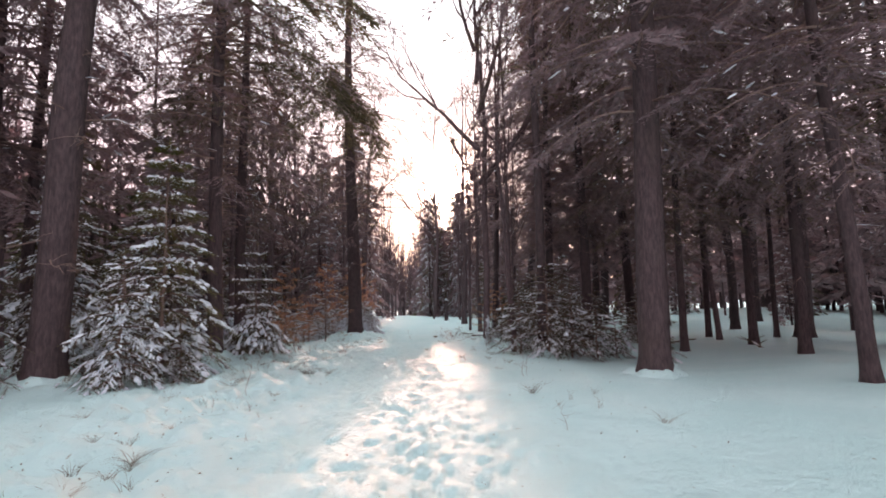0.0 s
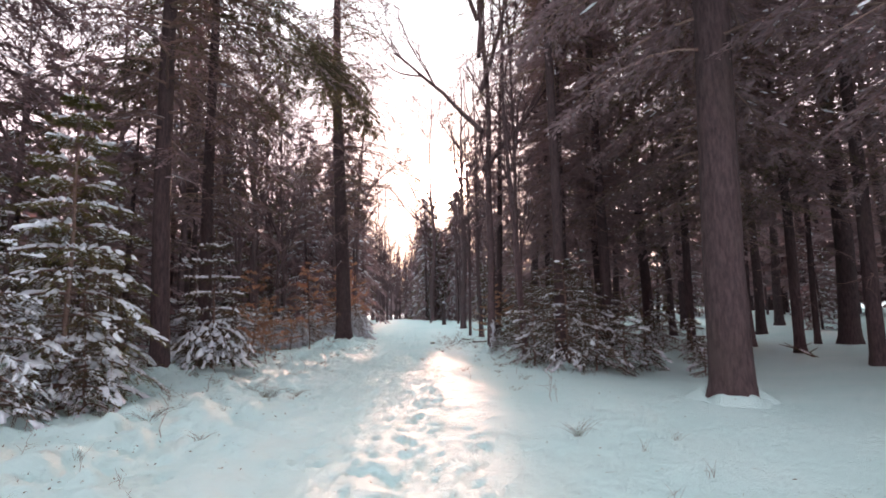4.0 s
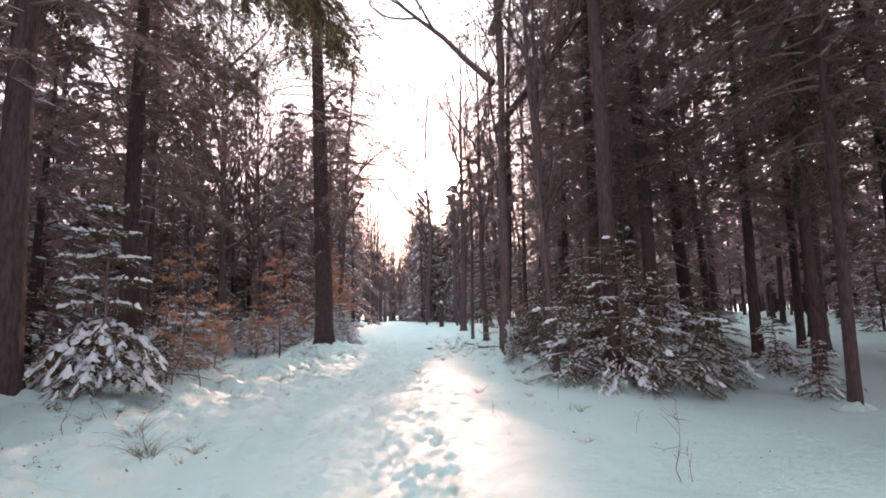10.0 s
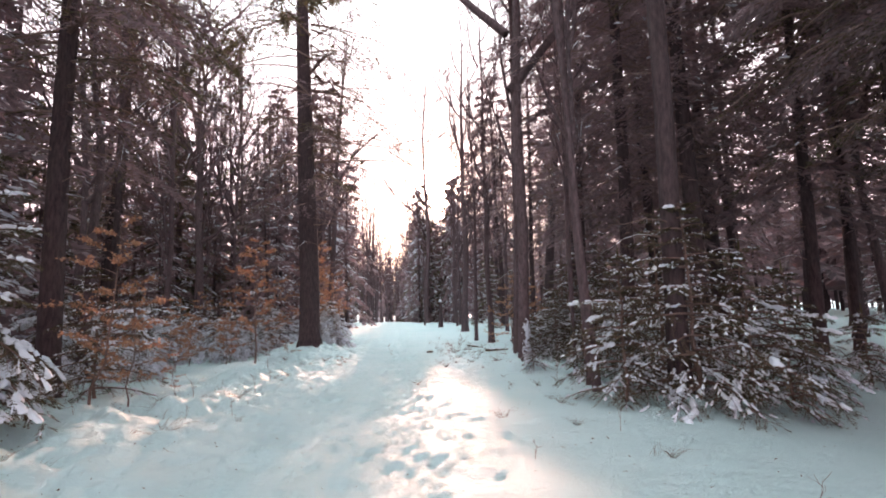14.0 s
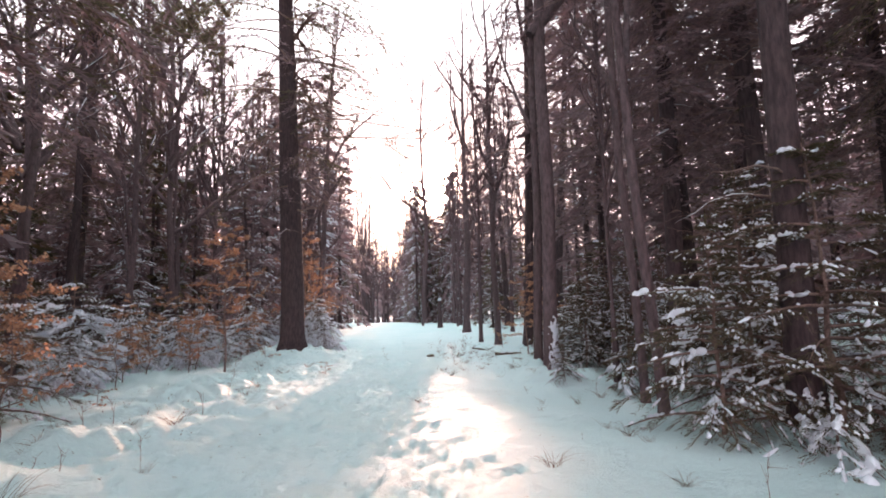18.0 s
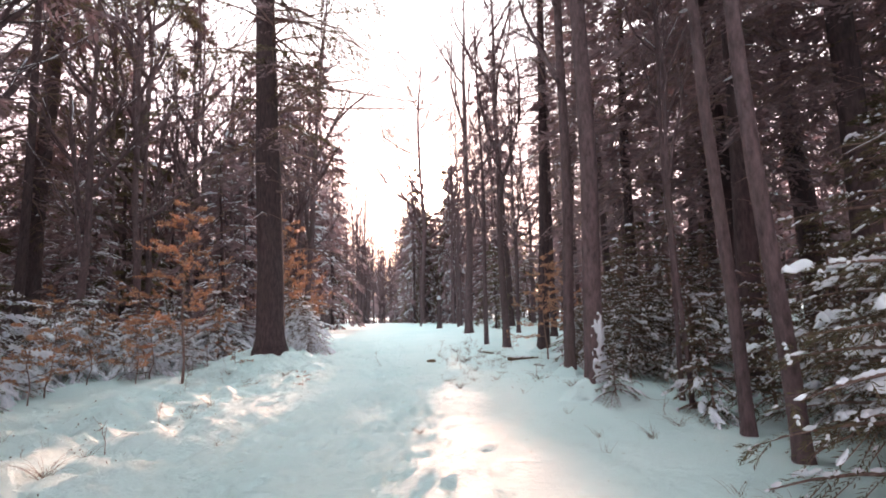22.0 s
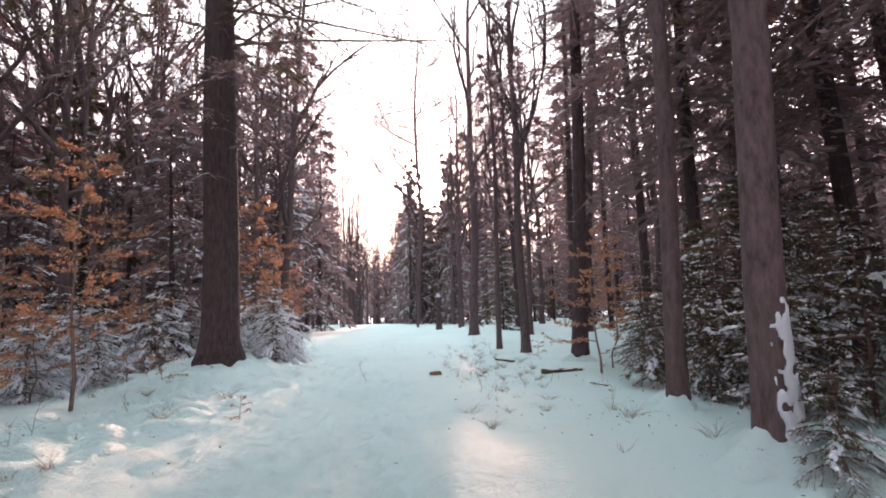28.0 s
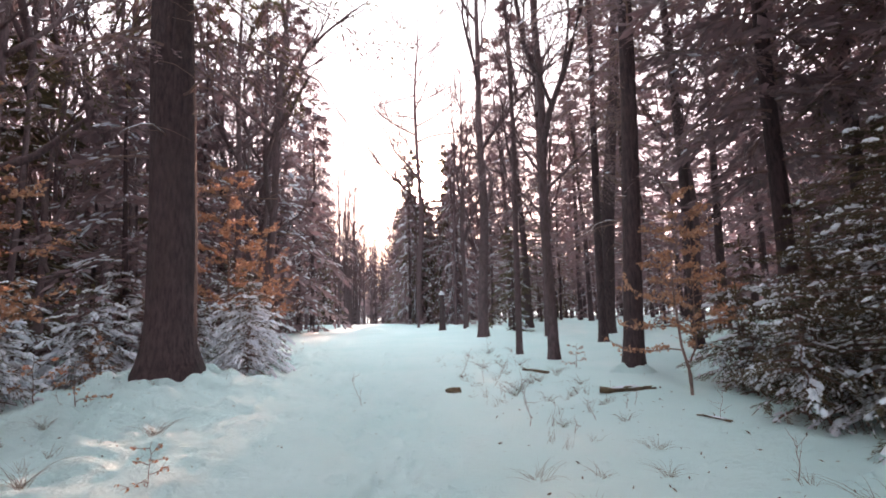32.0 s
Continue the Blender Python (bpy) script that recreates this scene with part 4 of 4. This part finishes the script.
# ---- young spruces ----
YOUNG = [young_spruce(200, 4.2, 1.4, 13, 1.15, 9, 13), young_spruce(201, 2.6, 1.2, 11, 1.9, 9, 12), young_spruce(202, 2.2, 1.05, 10, .85, 9, 13, .55), young_spruce(203, 1.3, .7, 8, 1.1, 8, 9, .8), young_spruce(204, 3.0, 1.35, 12, .8, 9, 14, .5), young_spruce(205, 1.8, 1.1, 9, 3.8, 9, 8, 1.1)]
BASE_H = [4.2, 2.6, 2.2, 1.3, 3.0, 1.8]
SPRUCES = [
    (-6.9, 24.0, 5, 1.2), (-7.8, 25.0, 5, 1.4), (-6.3, 27.9, 5, 1.5), (-7.0, 27.5, 5, 1.3), (-8.6, 22.9, 5, 1.2), (-9.3, 24.9, 5, 1.7), (-10.3, 25.2, 5, 1.9), (-10.6, 23.3, 5, 1.8), (-5.7, 28.7, 5, 1.4), (-4.1, 27.4, 5, 1.2), (-9.6, 27.9, 5, 2.0),
    (3.6, 22.6, 4, 2.7), (4.4, 23.4, 4, 3.2), (5.2, 23.9, 0, 3.9), (3.9, 25.3, 2, 2.1), (3.3, 24.5, 3, 1.3), (3.0, 23.8, 3, .9),
    (-5.15, 8.6, 1, 2.4), (-7.2, 9.6, 0, 4.2), (-7.9, 8.0, 4, 3.6), (-6.2, 11.4, 4, 3.0), (-8.8, 11.6, 0, 4.4), (-7.4, 7.0, 1, 2.6), (-4.6, 9.5, 3, 1.1),
    (-5.95, 17.1, 2, 2.3), (-8.1, 21.4, 5, 2.3), (-8.9, 19.4, 5, 2.2), (-7.0, 19.9, 5, 1.2), (-8.6, 24.2, 5, 1.9), (-7.3, 25.6, 5, 1.5), (-6.5, 26.8, 5, 1.7), (-8.0, 27.0, 5, 2.0), (-9.6, 26, 1, 2.1),
    (-7.3, 28.6, 5, 2.2), (-4.4, 28.2, 5, 1.6), (-4.9, 29.6, 5, 1.9), (-6.0, 32, 5, 2.4), (-6.9, 33.5, 4, 3.1), (-10, 22, 4, 2.8), (-9.4, 16.8, 4, 3.0), (-9.2, 14.0, 5, 2.2), (-6.4, 24.9, 5, 1.1),
    (2.75, 15.75, 2, 2.2), (3.55, 15.3, 4, 2.9), (4.3, 15.3, 2, 2.3), (5.2, 15.8, 2, 2.1), (6.1, 16.6, 3, 1.6), (3.9, 17.0, 4, 3.2), (7.0, 15.2, 3, 1.1), (4.7, 17.8, 0, 3.6), (7.9, 17.5, 3, 1.4),
    (3.5, 21.6, 2, 1.8), (4.1, 21.0, 2, 2.2), (4.9, 22.4, 4, 2.5), (3.6, 23.7, 2, 1.9), (4.3, 24.4, 4, 2.6), (3.1, 23.2, 3, 1.0), (3.0, 18.6, 3, 1.2), (4.0, 19.0, 2, 1.9), (5.5, 25.4, 2, 2.2), (2.75, 21.6, 3, 1.1), (2.05, 19.1, 3, .62), (2.6, 22.6, 3, 1.2), (3.0, 20.9, 2, 1.5), (3.3, 22.3, 2, 1.7), (5.9, 23.6, 4, 3.1), (7.1, 25.8, 4, 2.9),
    (5.2, 19.2, 2, 2.4), (6.6, 21.0, 4, 2.8), (8.2, 20.2, 2, 2.0), (8.8, 22.4, 3, 1.5),
]
for x, y, v, h in SPRUCES:
    s = h / BASE_H[v]
    standing("young_spruce", "low spruce thickly coated with blue-white snow" if v == 5 else "young green spruce with snow lying on its drooping boughs" if h > 1.7 else "small snow-laden spruce seedling at the wood's edge",
             "tree", x, y, [(n, m, None) for n, m in YOUNG[v]], r.uniform(0, 6.28), s, (r.gauss(0, .02), r.gauss(0, .02)), "young spruces")



def tiered_spruce(seed, height, tiers, slab, mat):
    """A spruce with snow-weighed boughs in tiers of (height, boughs, length, rise, fall)."""
    q = np.random.default_rng(seed)
    stem, snow, boughs = Geo(), Geo(), []
    zs = np.linspace(0, height, 8)
    stem.tube(np.stack([q.normal(0, .012, 8), q.normal(0, .012, 8), zs - .1], 1), .0095 * height * (1.05 - zs / height) + .004, 7)
    for z, n, length, rise, fall in tiers:
        turn = q.uniform(0, 6.28)
        for k in range(n):
            az, ln, dr = turn + k * 6.283 / n + q.normal(0, .16), length * q.uniform(.85, 1.12), fall * q.uniform(.85, 1.1)
            needles, wood = Geo(), Geo()
            bough(needles, wood, snow, (0, 0, z), az, ln, rise, dr, q, 10, 12, .5, 1.0, .055, .1)
            boughs.append(("bough", two_toned("bough", wood, TWIG, needles, mat)))
            out = np.array([math.cos(az), math.sin(az), 0])
            across = np.array([-out[1], out[0], 0])
            at = lambda u: out * ln * u + np.array([0, 0, z + .035 + (rise * u - dr * u * u) * ln])
            wide = slab if z < 1.2 else .6 * slab
            for u in np.arange(.2, .95, .075):                 # slabs that run together into a drape
                if q.random() < (.8 if z < 1.2 else .65):
                    o = across * q.normal(0, 1.1) * wide
                    snow.pad(at(u) + o, at(u + q.uniform(.06, .16)) + o + q.normal(0, .02, 3), wide * q.uniform(.35, 1.15) * (1.2 - .5 * u), wide * q.uniform(.3, .55), q, .6, 6)
    top = Geo()
    top.kites([[0, 0, height - .2]] * 2, [[0, 0, height + .1], [.05, .02, height]], [[1, 0, 0]] * 2, [.015, .012])
    return [("trunk", stem.mesh("trunk", TWIG)), ("leader", top.mesh("leader", mat)), ("snow", snow.mesh("snow", SNOW, True))] + boughs


TENT = [(.42, 8, .80, .02, .40), (.70, 8, .92, .08, .72), (.98, 9, .95, .12, .86), (1.12, 5, .55, .1, .8), (1.42, 4, .78, .12, .24), (1.78, 4, .72, .16, .2), (2.12, 4, .6, .2, .16), (2.5, 4, .5, .25, .14), (2.85, 4, .36, .3, .1)]
OPEN = [(.35 + .335 * k, 5, 1.45 * (1 - k / 14) ** .85 + .1, .1 + .02 * k, .66 - .032 * k) for k in range(14)]
standing("young_spruce", "tall young spruce coloured sunlit yellow-green, snow on long boughs", "tree", -5.3, 9.95, [(n, m, None) for n, m in tiered_spruce(211, 4.95, OPEN, .095, SUNLIT_NEEDLE)], 1.1, 1.0, (.01, 0), "young spruces")
standing("young_spruce", "spruce with lower boughs weighed down by thick snow like a tent", "tree", -5.05, 13.85, [(n, m, None) for n, m in tiered_spruce(210, 3.3, TENT, .085, NEEDLE)], .4, 1.0, (.01, 0), "young spruces")

# ---- broadleaved saplings with withered leaves ----


def leafy_sapling(seed, height, branches, leaves, reach):
    r = np.random.default_rng(seed)
    stem, parts = Geo(), []
    zs = np.linspace(0, height, 9)
    w = np.cumsum(r.normal(0, .012, (9, 2)), 0) * height
    w[:2] = 0
    axis = np.column_stack([w, zs - .08])
    stem.tube(axis, .0065 * height * (1.05 - zs / height) + .002, 6)
    parts.append(("trunk", stem.mesh("trunk", TWIG)))
    for i in range(branches):
        f = .22 + .76 * (i + r.random()) / branches
        p = np.array([np.interp(f * height, zs, axis[:, k]) for k in range(3)])
        az, ln = i * 2.4 + r.normal(0, .4), reach * (1.15 - f) * r.uniform(.6, 1.2) + .12
        o = np.array([math.cos(az), math.sin(az), r.uniform(.05, .5)])
        s = np.linspace(0, 1, 5)
        pts = p + s[:, None] * ln * o + np.cumsum(r.normal(0, .03, (5, 3)), 0) * ln * (s > 0)[:, None]
        wood, leaf = Geo(), Geo()
        wood.tube(pts, .007 * (1.1 - s) * (.5 + ln), 3)
        tips = [pts]
        for j in range(9):
            u = r.uniform(.12, .95)
            q = np.array([np.interp(u, s, pts[:, k]) for k in range(3)])
            d = unit(o + r.normal(0, .7, 3) * [1, 1, .35]) * ln * r.uniform(.2, .5)
            tw = np.array([q, q + d * .5, q + d])
            wood.tube(tw, [.003, .0025, .001], 3)
            tips.append(tw)
        n = int(leaves * (.4 + ln / reach * .6))
        at = []
        for k in range(n):
            line = tips[r.integers(0, len(tips))]
            m = r.uniform(.2, 1) * (len(line) - 1)
            a = int(min(m, len(line) - 2))
            at.append(line[a] + (line[a + 1] - line[a]) * (m - a))
        at = np.array(at) + r.normal(0, .008, (n, 3))
        d = unit(r.normal(0, .7, (n, 3)) + o * .5 + np.array([0, 0, -.45]))
        leaf.kites(at, at + d * r.uniform(.03, .052, (n, 1)), unit(np.cross(d, r.normal(0, 1, (n, 3)))), r.uniform(.011, .019, n))
        parts.append(("branch", two_toned("branch", wood, TWIG, leaf, COPPER)))
    return parts


SAPLINGS = [leafy_sapling(300, 3.5, 26, 260, 1.2), leafy_sapling(301, 2.6, 18, 150, .85), leafy_sapling(302, 1.4, 12, 60, .5), leafy_sapling(303, .6, 6, 12, .25)]
for x, y, v, sc in ((-5.6, 23.2, 0, 1.12), (-5.11, 15.85, 1, 1.1), (-4.6, 15.95, 2, 1.1), (-7.0, 21.4, 1, .75), (-6.6, 20.6, 2, 1.0), (-7.6, 23.2, 2, 1.2), (-8.0, 24.8, 1, .9), (-6.9, 18.6, 2, .9),
                    (-6.1, 26.4, 2, .6), (-5.0, 24.4, 3, 1.1), (2.35, 24.0, 1, 1.0), (3.0, 25.2, 1, .95), (-2.74, 22.0, 3, .62), (-6.3, 34.5, 0, 1.2), (-5.2, 29.5, 0, 1.35), (-6.6, 23.7, 2, 1.3), (-6.2, 22.6, 2, 1.0), (-7.4, 21.3, 3, 1.0), (-5.9, 24.9, 3, 1.2), (2.1, 27.6, 3, .9), (-5.3, 18.3, 3, .8)):
    tall = v < 2
    standing("beech_sapling", "slender beech sapling still holding its copper-brown withered leaves" if tall else "knee-high beech seedling with withered reddish leaves in snow", "sapling", x, y,
             [(n, m, None) for n, m in SAPLINGS[v]], r.uniform(0, 6.28), sc, (r.gauss(0, .03), 0), "beech saplings")


# ---- dry grass, twigs and fallen wood on the snow ----
def grass_tuft(seed, blades, length, flat):
    r = np.random.default_rng(seed)
    g = Geo()
    for i in range(blades):
        az, ln = r.uniform(0, 6.283), length * r.uniform(.5, 1.1)
        o = np.array([math.cos(az), math.sin(az), 0])
        s = np.linspace(0, 1, 5)
        pts = r.normal(0, .03, 3) * [1, 1, 0] + s[:, None] * o * ln * flat * r.uniform(.4, 1.2) + np.array([0, 0, 1]) * ((s - .55 * flat * s ** 2.2) * ln)[:, None] - [0, 0, .02]
        g.tube(pts, .0020 * (1.1 - s), 3)
    return [("blade", g.mesh("blade", STRAW))]


def bare_sprig(seed, height, forks):
    r = np.random.default_rng(seed)
    g = Geo()
    s = np.linspace(0, 1, 6)
    pts = np.column_stack([np.cumsum(r.normal(0, .05, (6, 2)), 0) * height, s * height - .03])
    g.tube(pts, .005 * (1.15 - s), 4)
    parts = [("stem", g.mesh("stem", TWIG))]
    for i in range(forks):
        u = r.uniform(.25, .95)
        p = np.array([np.interp(u, s, pts[:, k]) for k in range(3)])
        d = unit(r.normal(0, .7, 3) + np.array([0, 0, .8])) * height * r.uniform(.2, .45)
        g = Geo()
        g.tube([p, p + d * .5 + r.normal(0, .01, 3), p + d], [.0035, .0025, .0012], 3)
        parts.append(("side_shoot", g.mesh("side_shoot", TWIG)))
    return parts


TUFTS = [grass_tuft(320, 22, .34, .9), grass_tuft(321, 14, .26, .7), grass_tuft(322, 30, .42, 1.1), grass_tuft(323, 9, .3, .5)]
SPRIGS = [bare_sprig(330, .45, 6), bare_sprig(331, .7, 9), bare_sprig(332, .28, 4)]
spots = [(0.0, 21.75, 2, 0), (1.03, 22.2, 2, 0), (.45, 21.8, 0, 0), (-2.2, 4.7, 2, 0), (-2.5, 4.4, 0, 0), (2.05, 10.15, 1, 1), (1.63, 11.3, 0, 0), (1.96, 13.1, 3, 0), (-2.78, 11.5, 0, 1), (2.1, 10.2, 0, 1), (-2.6, 11.9, 1, 0), (-1.75, 6.3, 2, 1),
         (-2.2, 6.1, 2, 1), (1.3, 24.0, 2, 0), (.8, 24.6, 0, 0), (1.6, 24.9, 1, 0), (.9, 26.2, 2, 0), (1.5, 26.8, 0, 0), (.4, 28.4, 2, 0), (1.2, 28.6, 0, 0), (.3, 30.5, 0, 0), (.9, 31.5, 2, 0)]
for k in range(150):
    y = r.uniform(3, 33)
    side = r.random()
    x = float(path_x(y)) + (r.gauss(-3.2, .7) if side < .5 else (r.gauss(2.6, .5) if side < .85 else r.uniform(-2.5, 4)))
    if y < 16 and side >= .5 and r.random() < .6:
        continue
    spots.append((x, y, r.randrange(4) if r.random() < .62 else r.randrange(3), 0 if r.random() < .62 else 1))
for k in range(46):                                      # thicker growth beside the end of the path
    y = r.uniform(21, 29)
    spots.append((float(path_x(y)) + r.uniform(1.3, 3.4), y, r.randrange(4), 0 if r.random() < .6 else 1))
for k in range(55):                                      # stalks on the rough verge
    y = r.uniform(2.5, 24)
    spots.append((float(path_x(y)) + r.gauss(-3.1, .6), y, r.randrange(4), 0 if r.random() < .7 else 1))
for x, y, a, sc in ((-2.64, 11.25, .3, 1.15), (-2.8, 11.35, 4.0, .9), (-3.3, 12.0, 2.2, 1.0), (-2.25, 11.38, .8, .7), (-3.5, 9.2, 1.0, 1.1), (-3.1, 14.3, 3.0, 1.0)):
    standing("grass_tuft", "broad tuft of withered grass flattened by the snow", "grass", x, y, [(n, m, None) for n, m in TUFTS[2]], a, sc, (0, 0), "grass tufts")
for x, y, v, kind in spots:
    if kind == 0:
        standing("grass_tuft", "tuft of dry straw-coloured grass bent over in snow", "grass", x, y, [(n, m, None) for n, m in TUFTS[v % 4]], r.uniform(0, 6.28), r.uniform(.45, .85), (0, 0), "grass tufts")
    else:
        standing("dead_sprig", "thin bare brown sprig poking out of the snow", "twig", x, y, [(n, m, None) for n, m in SPRIGS[v % 3]], r.uniform(0, 6.28), r.uniform(.4, .8), (r.gauss(0, .2), r.gauss(0, .2)), "bare sprigs")


def fallen_branch(x, y, turn, length, thick, seed, snowy=True):
    q = np.random.default_rng(seed)
    g, sn = Geo(), Geo()
    s = np.linspace(0, 1, 8)
    pts = np.column_stack([(s - .5) * length, np.cumsum(q.normal(0, .03, 8)) * length, .6 * thick + np.abs(np.cumsum(q.normal(0, .012, 8))) * length])
    g.tube(pts, thick * (1.1 - .6 * s), 7)
    for k in range(4):
        u = q.uniform(.3, .9)
        p = np.array([np.interp(u, s, pts[:, i]) for i in range(3)])
        d = unit(np.array([.6, q.choice([-1, 1]) * .8, q.uniform(.1, .6)])) * length * q.uniform(.15, .3)
        g.tube([p, p + d * .5, p + d + [0, 0, -.02]], [thick * .4, thick * .3, thick * .1], 4)
    parts = [("branch_wood", g.mesh("branch_wood", WOOD), None)]
    if snowy:
        sn.pad(pts[1] + [0, 0, thick * .8], pts[5] + [0, 0, thick * .8], thick * .8, thick * .7, q)
        parts.append(("snow", sn.mesh("snow", SNOW, True), None))
    standing("fallen_branch", "dark fallen branch lying half buried in snow", "branch", x, y, parts, turn, 1.0, (0, 0), "fallen branches")


for k, (x, y, a, ln, th, sn) in enumerate(((1.9, 24.8, .05, .75, .04, True), (1.25, 27.4, 2.3, .6, .03, False), (1.86, 22.8, 2.2, .32, .013, True),
                                           (11.5, 17.6, 1.1, 2.2, .05, True), (10.2, 20.5, .4, 1.8, .04, True))):
    fallen_branch(x, y, a, ln, th, 400 + k, sn)

# a clod of earth and grass on the path's edge
q = np.random.default_rng(440)
bm = bmesh.new()
bmesh.ops.create_icosphere(bm, subdivisions=3, radius=.11)
for v in bm.verts:
    n = noise.noise(v.co * 14)
    v.co = Vector((v.co.x * 1.15, v.co.y * .9, v.co.z * .42 + .02)) * (1 + .35 * n)
me = bpy.data.meshes.new("clod")
bm.to_mesh(me)
bm.free()
me.materials.append(WOOD)
clod = standing("earth_clod", "dark clod of earth and turf lying on the snowy path", "clod", -.36, 25.62, [("clod", me, None)] + [(n, m, (.5, .5, .5)) for n, m in TUFTS[1]])

# a broken snag with a cap of snow
g, sn = Geo(), Geo()
zz = np.array([-.1, 0, .1, .4, .9, 1.4, 1.75, 1.85])
g.tube(np.column_stack([np.zeros(8), np.zeros(8), zz]), np.array([.24, .21, .17, .15, .14, .13, .11, .02])[:, None] * (1 + q.normal(0, .05, (8, 12))), 12)
sn.tube(np.column_stack([np.zeros(5), np.zeros(5), [1.78, 1.82, 1.9, 1.97, 2.0]]), np.array([.1, .13, .12, .07, .01])[:, None] * (1 + q.normal(0, .05, (5, 12))), 12)
standing("tree_snag", "broken standing tree stump capped with snow", "stump", -.05, 42.5, [("trunk", g.mesh("trunk", BARK, True), None), ("snow_cap", sn.mesh("snow_cap", SNOW, True), None)])

# ---- leaf litter and stalks too small to count ----
q = np.random.default_rng(450)
litter = Geo()
n = 1700
yy = 2 + 30 * q.random(n)
xx = path_x(yy) + np.where(q.random(n) < np.where(yy < 20, .93, .5), q.normal(-3.2, .8, n), q.normal(2.6, .7, n))
p = np.stack([xx, yy, land(xx, yy) + q.uniform(.0, .035, n)], 1)
d = unit(q.normal(0, 1, (n, 3)) * [1, 1, .5] + [0, 0, .35])
litter.kites(p, p + d * q.uniform(.012, .048, (n, 1)), unit(np.cross(d, q.normal(0, 1, (n, 3)))), q.uniform(.003, .010, n))
tagged(new("leaf_litter", litter.mesh("leaf_litter", STRAW)), "brown leaf scraps and stalk ends lying on the snow", "litter", kind="stuff")


# ---- snow driven against the trunks ----
def trunk_snow(x, y, radius, middle, half, height, seed, low=0.0):
    """Snow clinging to one side of a trunk, ragged at its edge."""
    q = np.random.default_rng(seed)
    na, nz = 44, 64
    a = np.radians(np.linspace(middle - half, middle + half, na))
    z = np.linspace(-.08, height, nz)
    A, Zz = np.meshgrid(a, z)
    fl = 1 + .34 * np.exp(-np.clip(Zz, 0, 9) / .25)
    bump_ = .006 + .009 * (lattice(A * 3, Zz * 6, .5, seed) + 1) * np.exp(-np.clip(Zz, 0, 9) / .5)
    u = .85 * np.abs(np.linspace(-1, 1, na))[None] + (Zz - low) / height * .75 - .12 + 4 * np.maximum(0, Zz / height - .75) + 4 * np.maximum(0, np.abs(np.linspace(-1, 1, na))[None] - .8) + .22 * lattice(A * radius * 12, Zz * 5, 1.0, seed + 3) + .85 * lattice(A * radius * 34, Zz * 17, 1.0, seed + 5)
    lift = np.clip((.78 - u) / .16, -1, 1)
    R = radius * fl + np.where(lift > 0, lift * (.012 + bump_ * .8), lift * .13)
    v = np.stack([R * np.cos(A), R * np.sin(A), Zz], -1).reshape(-1, 3)
    i = np.arange(na * nz).reshape(nz, na)
    quads = np.stack([i[:-1, :-1], i[:-1, 1:], i[1:, 1:], i[1:, :-1]], -1).reshape(-1, 4)
    quads = quads[lift.ravel()[quads].max(1) > -.9]
    return mesh_arrays("clinging_snow", v, quads, SNOW, True)


def snow_skirt(radius, seed):
    """The collar of snow banked up round a trunk's foot."""
    q = np.random.default_rng(seed)
    a = np.linspace(0, 2 * math.pi, 33)[:-1]
    lobe = 1 + .3 * np.sin(a * 3 + q.uniform(0, 6)) + .2 * np.sin(a * 5 + q.uniform(0, 6)) + q.normal(0, .08, 32)
    rings = [np.stack([np.cos(a) * (radius * k + w * lobe), np.sin(a) * (radius * k + w * lobe), z * lobe ** .5 + e], 1)
             for k, w, z, e in ((1.0, 0, .15, 0), (1.2, .01, .17, 0), (1.3, .04, .14, 0), (1.35, .10, .09, 0), (1.4, .17, .02, -.0), (1.4, .26, .0, -.07))]
    i = np.arange(6 * 32).reshape(6, 32)
    j = np.roll(i, -1, 1)
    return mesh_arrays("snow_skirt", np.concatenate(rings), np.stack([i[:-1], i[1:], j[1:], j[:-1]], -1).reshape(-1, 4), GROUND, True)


for x, y, d in ((4.5, 9.76, .57), (-6.4, 8.5, .56), (-5.75, 13.0, .38), (1.94, 19.48, .26), (3.42, 15.5, .30), (6.63, 14.03, .19), (1.98, 20.87, .19), (2.86, 26.75, .34)):
    for t in scene.collection.objects:
        if t.type == "EMPTY" and abs(t.location.x - x) < .02 and abs(t.location.y - y) < .02:
            b = new("snow_skirt", snow_skirt(d / 2, int(y * 10)))
            b.parent = t
            break

for x, y, d, mid, half, h in ((1.94, 19.48, .26, -64, 64, 1.2), (3.42, 15.5, .30, -110, 50, .5)):
    for t in scene.collection.objects:
        if t.type == "EMPTY" and abs(t.location.x - x) < .02 and abs(t.location.y - y) < .02:
            b = new("clinging_snow", trunk_snow(x, y, d / 2, mid, half, h, int(abs(x) * 10)))
            b.parent = t
            b.matrix_local = Matrix.Rotation(-t.matrix_world.to_euler().z, 4, "Z")
            break
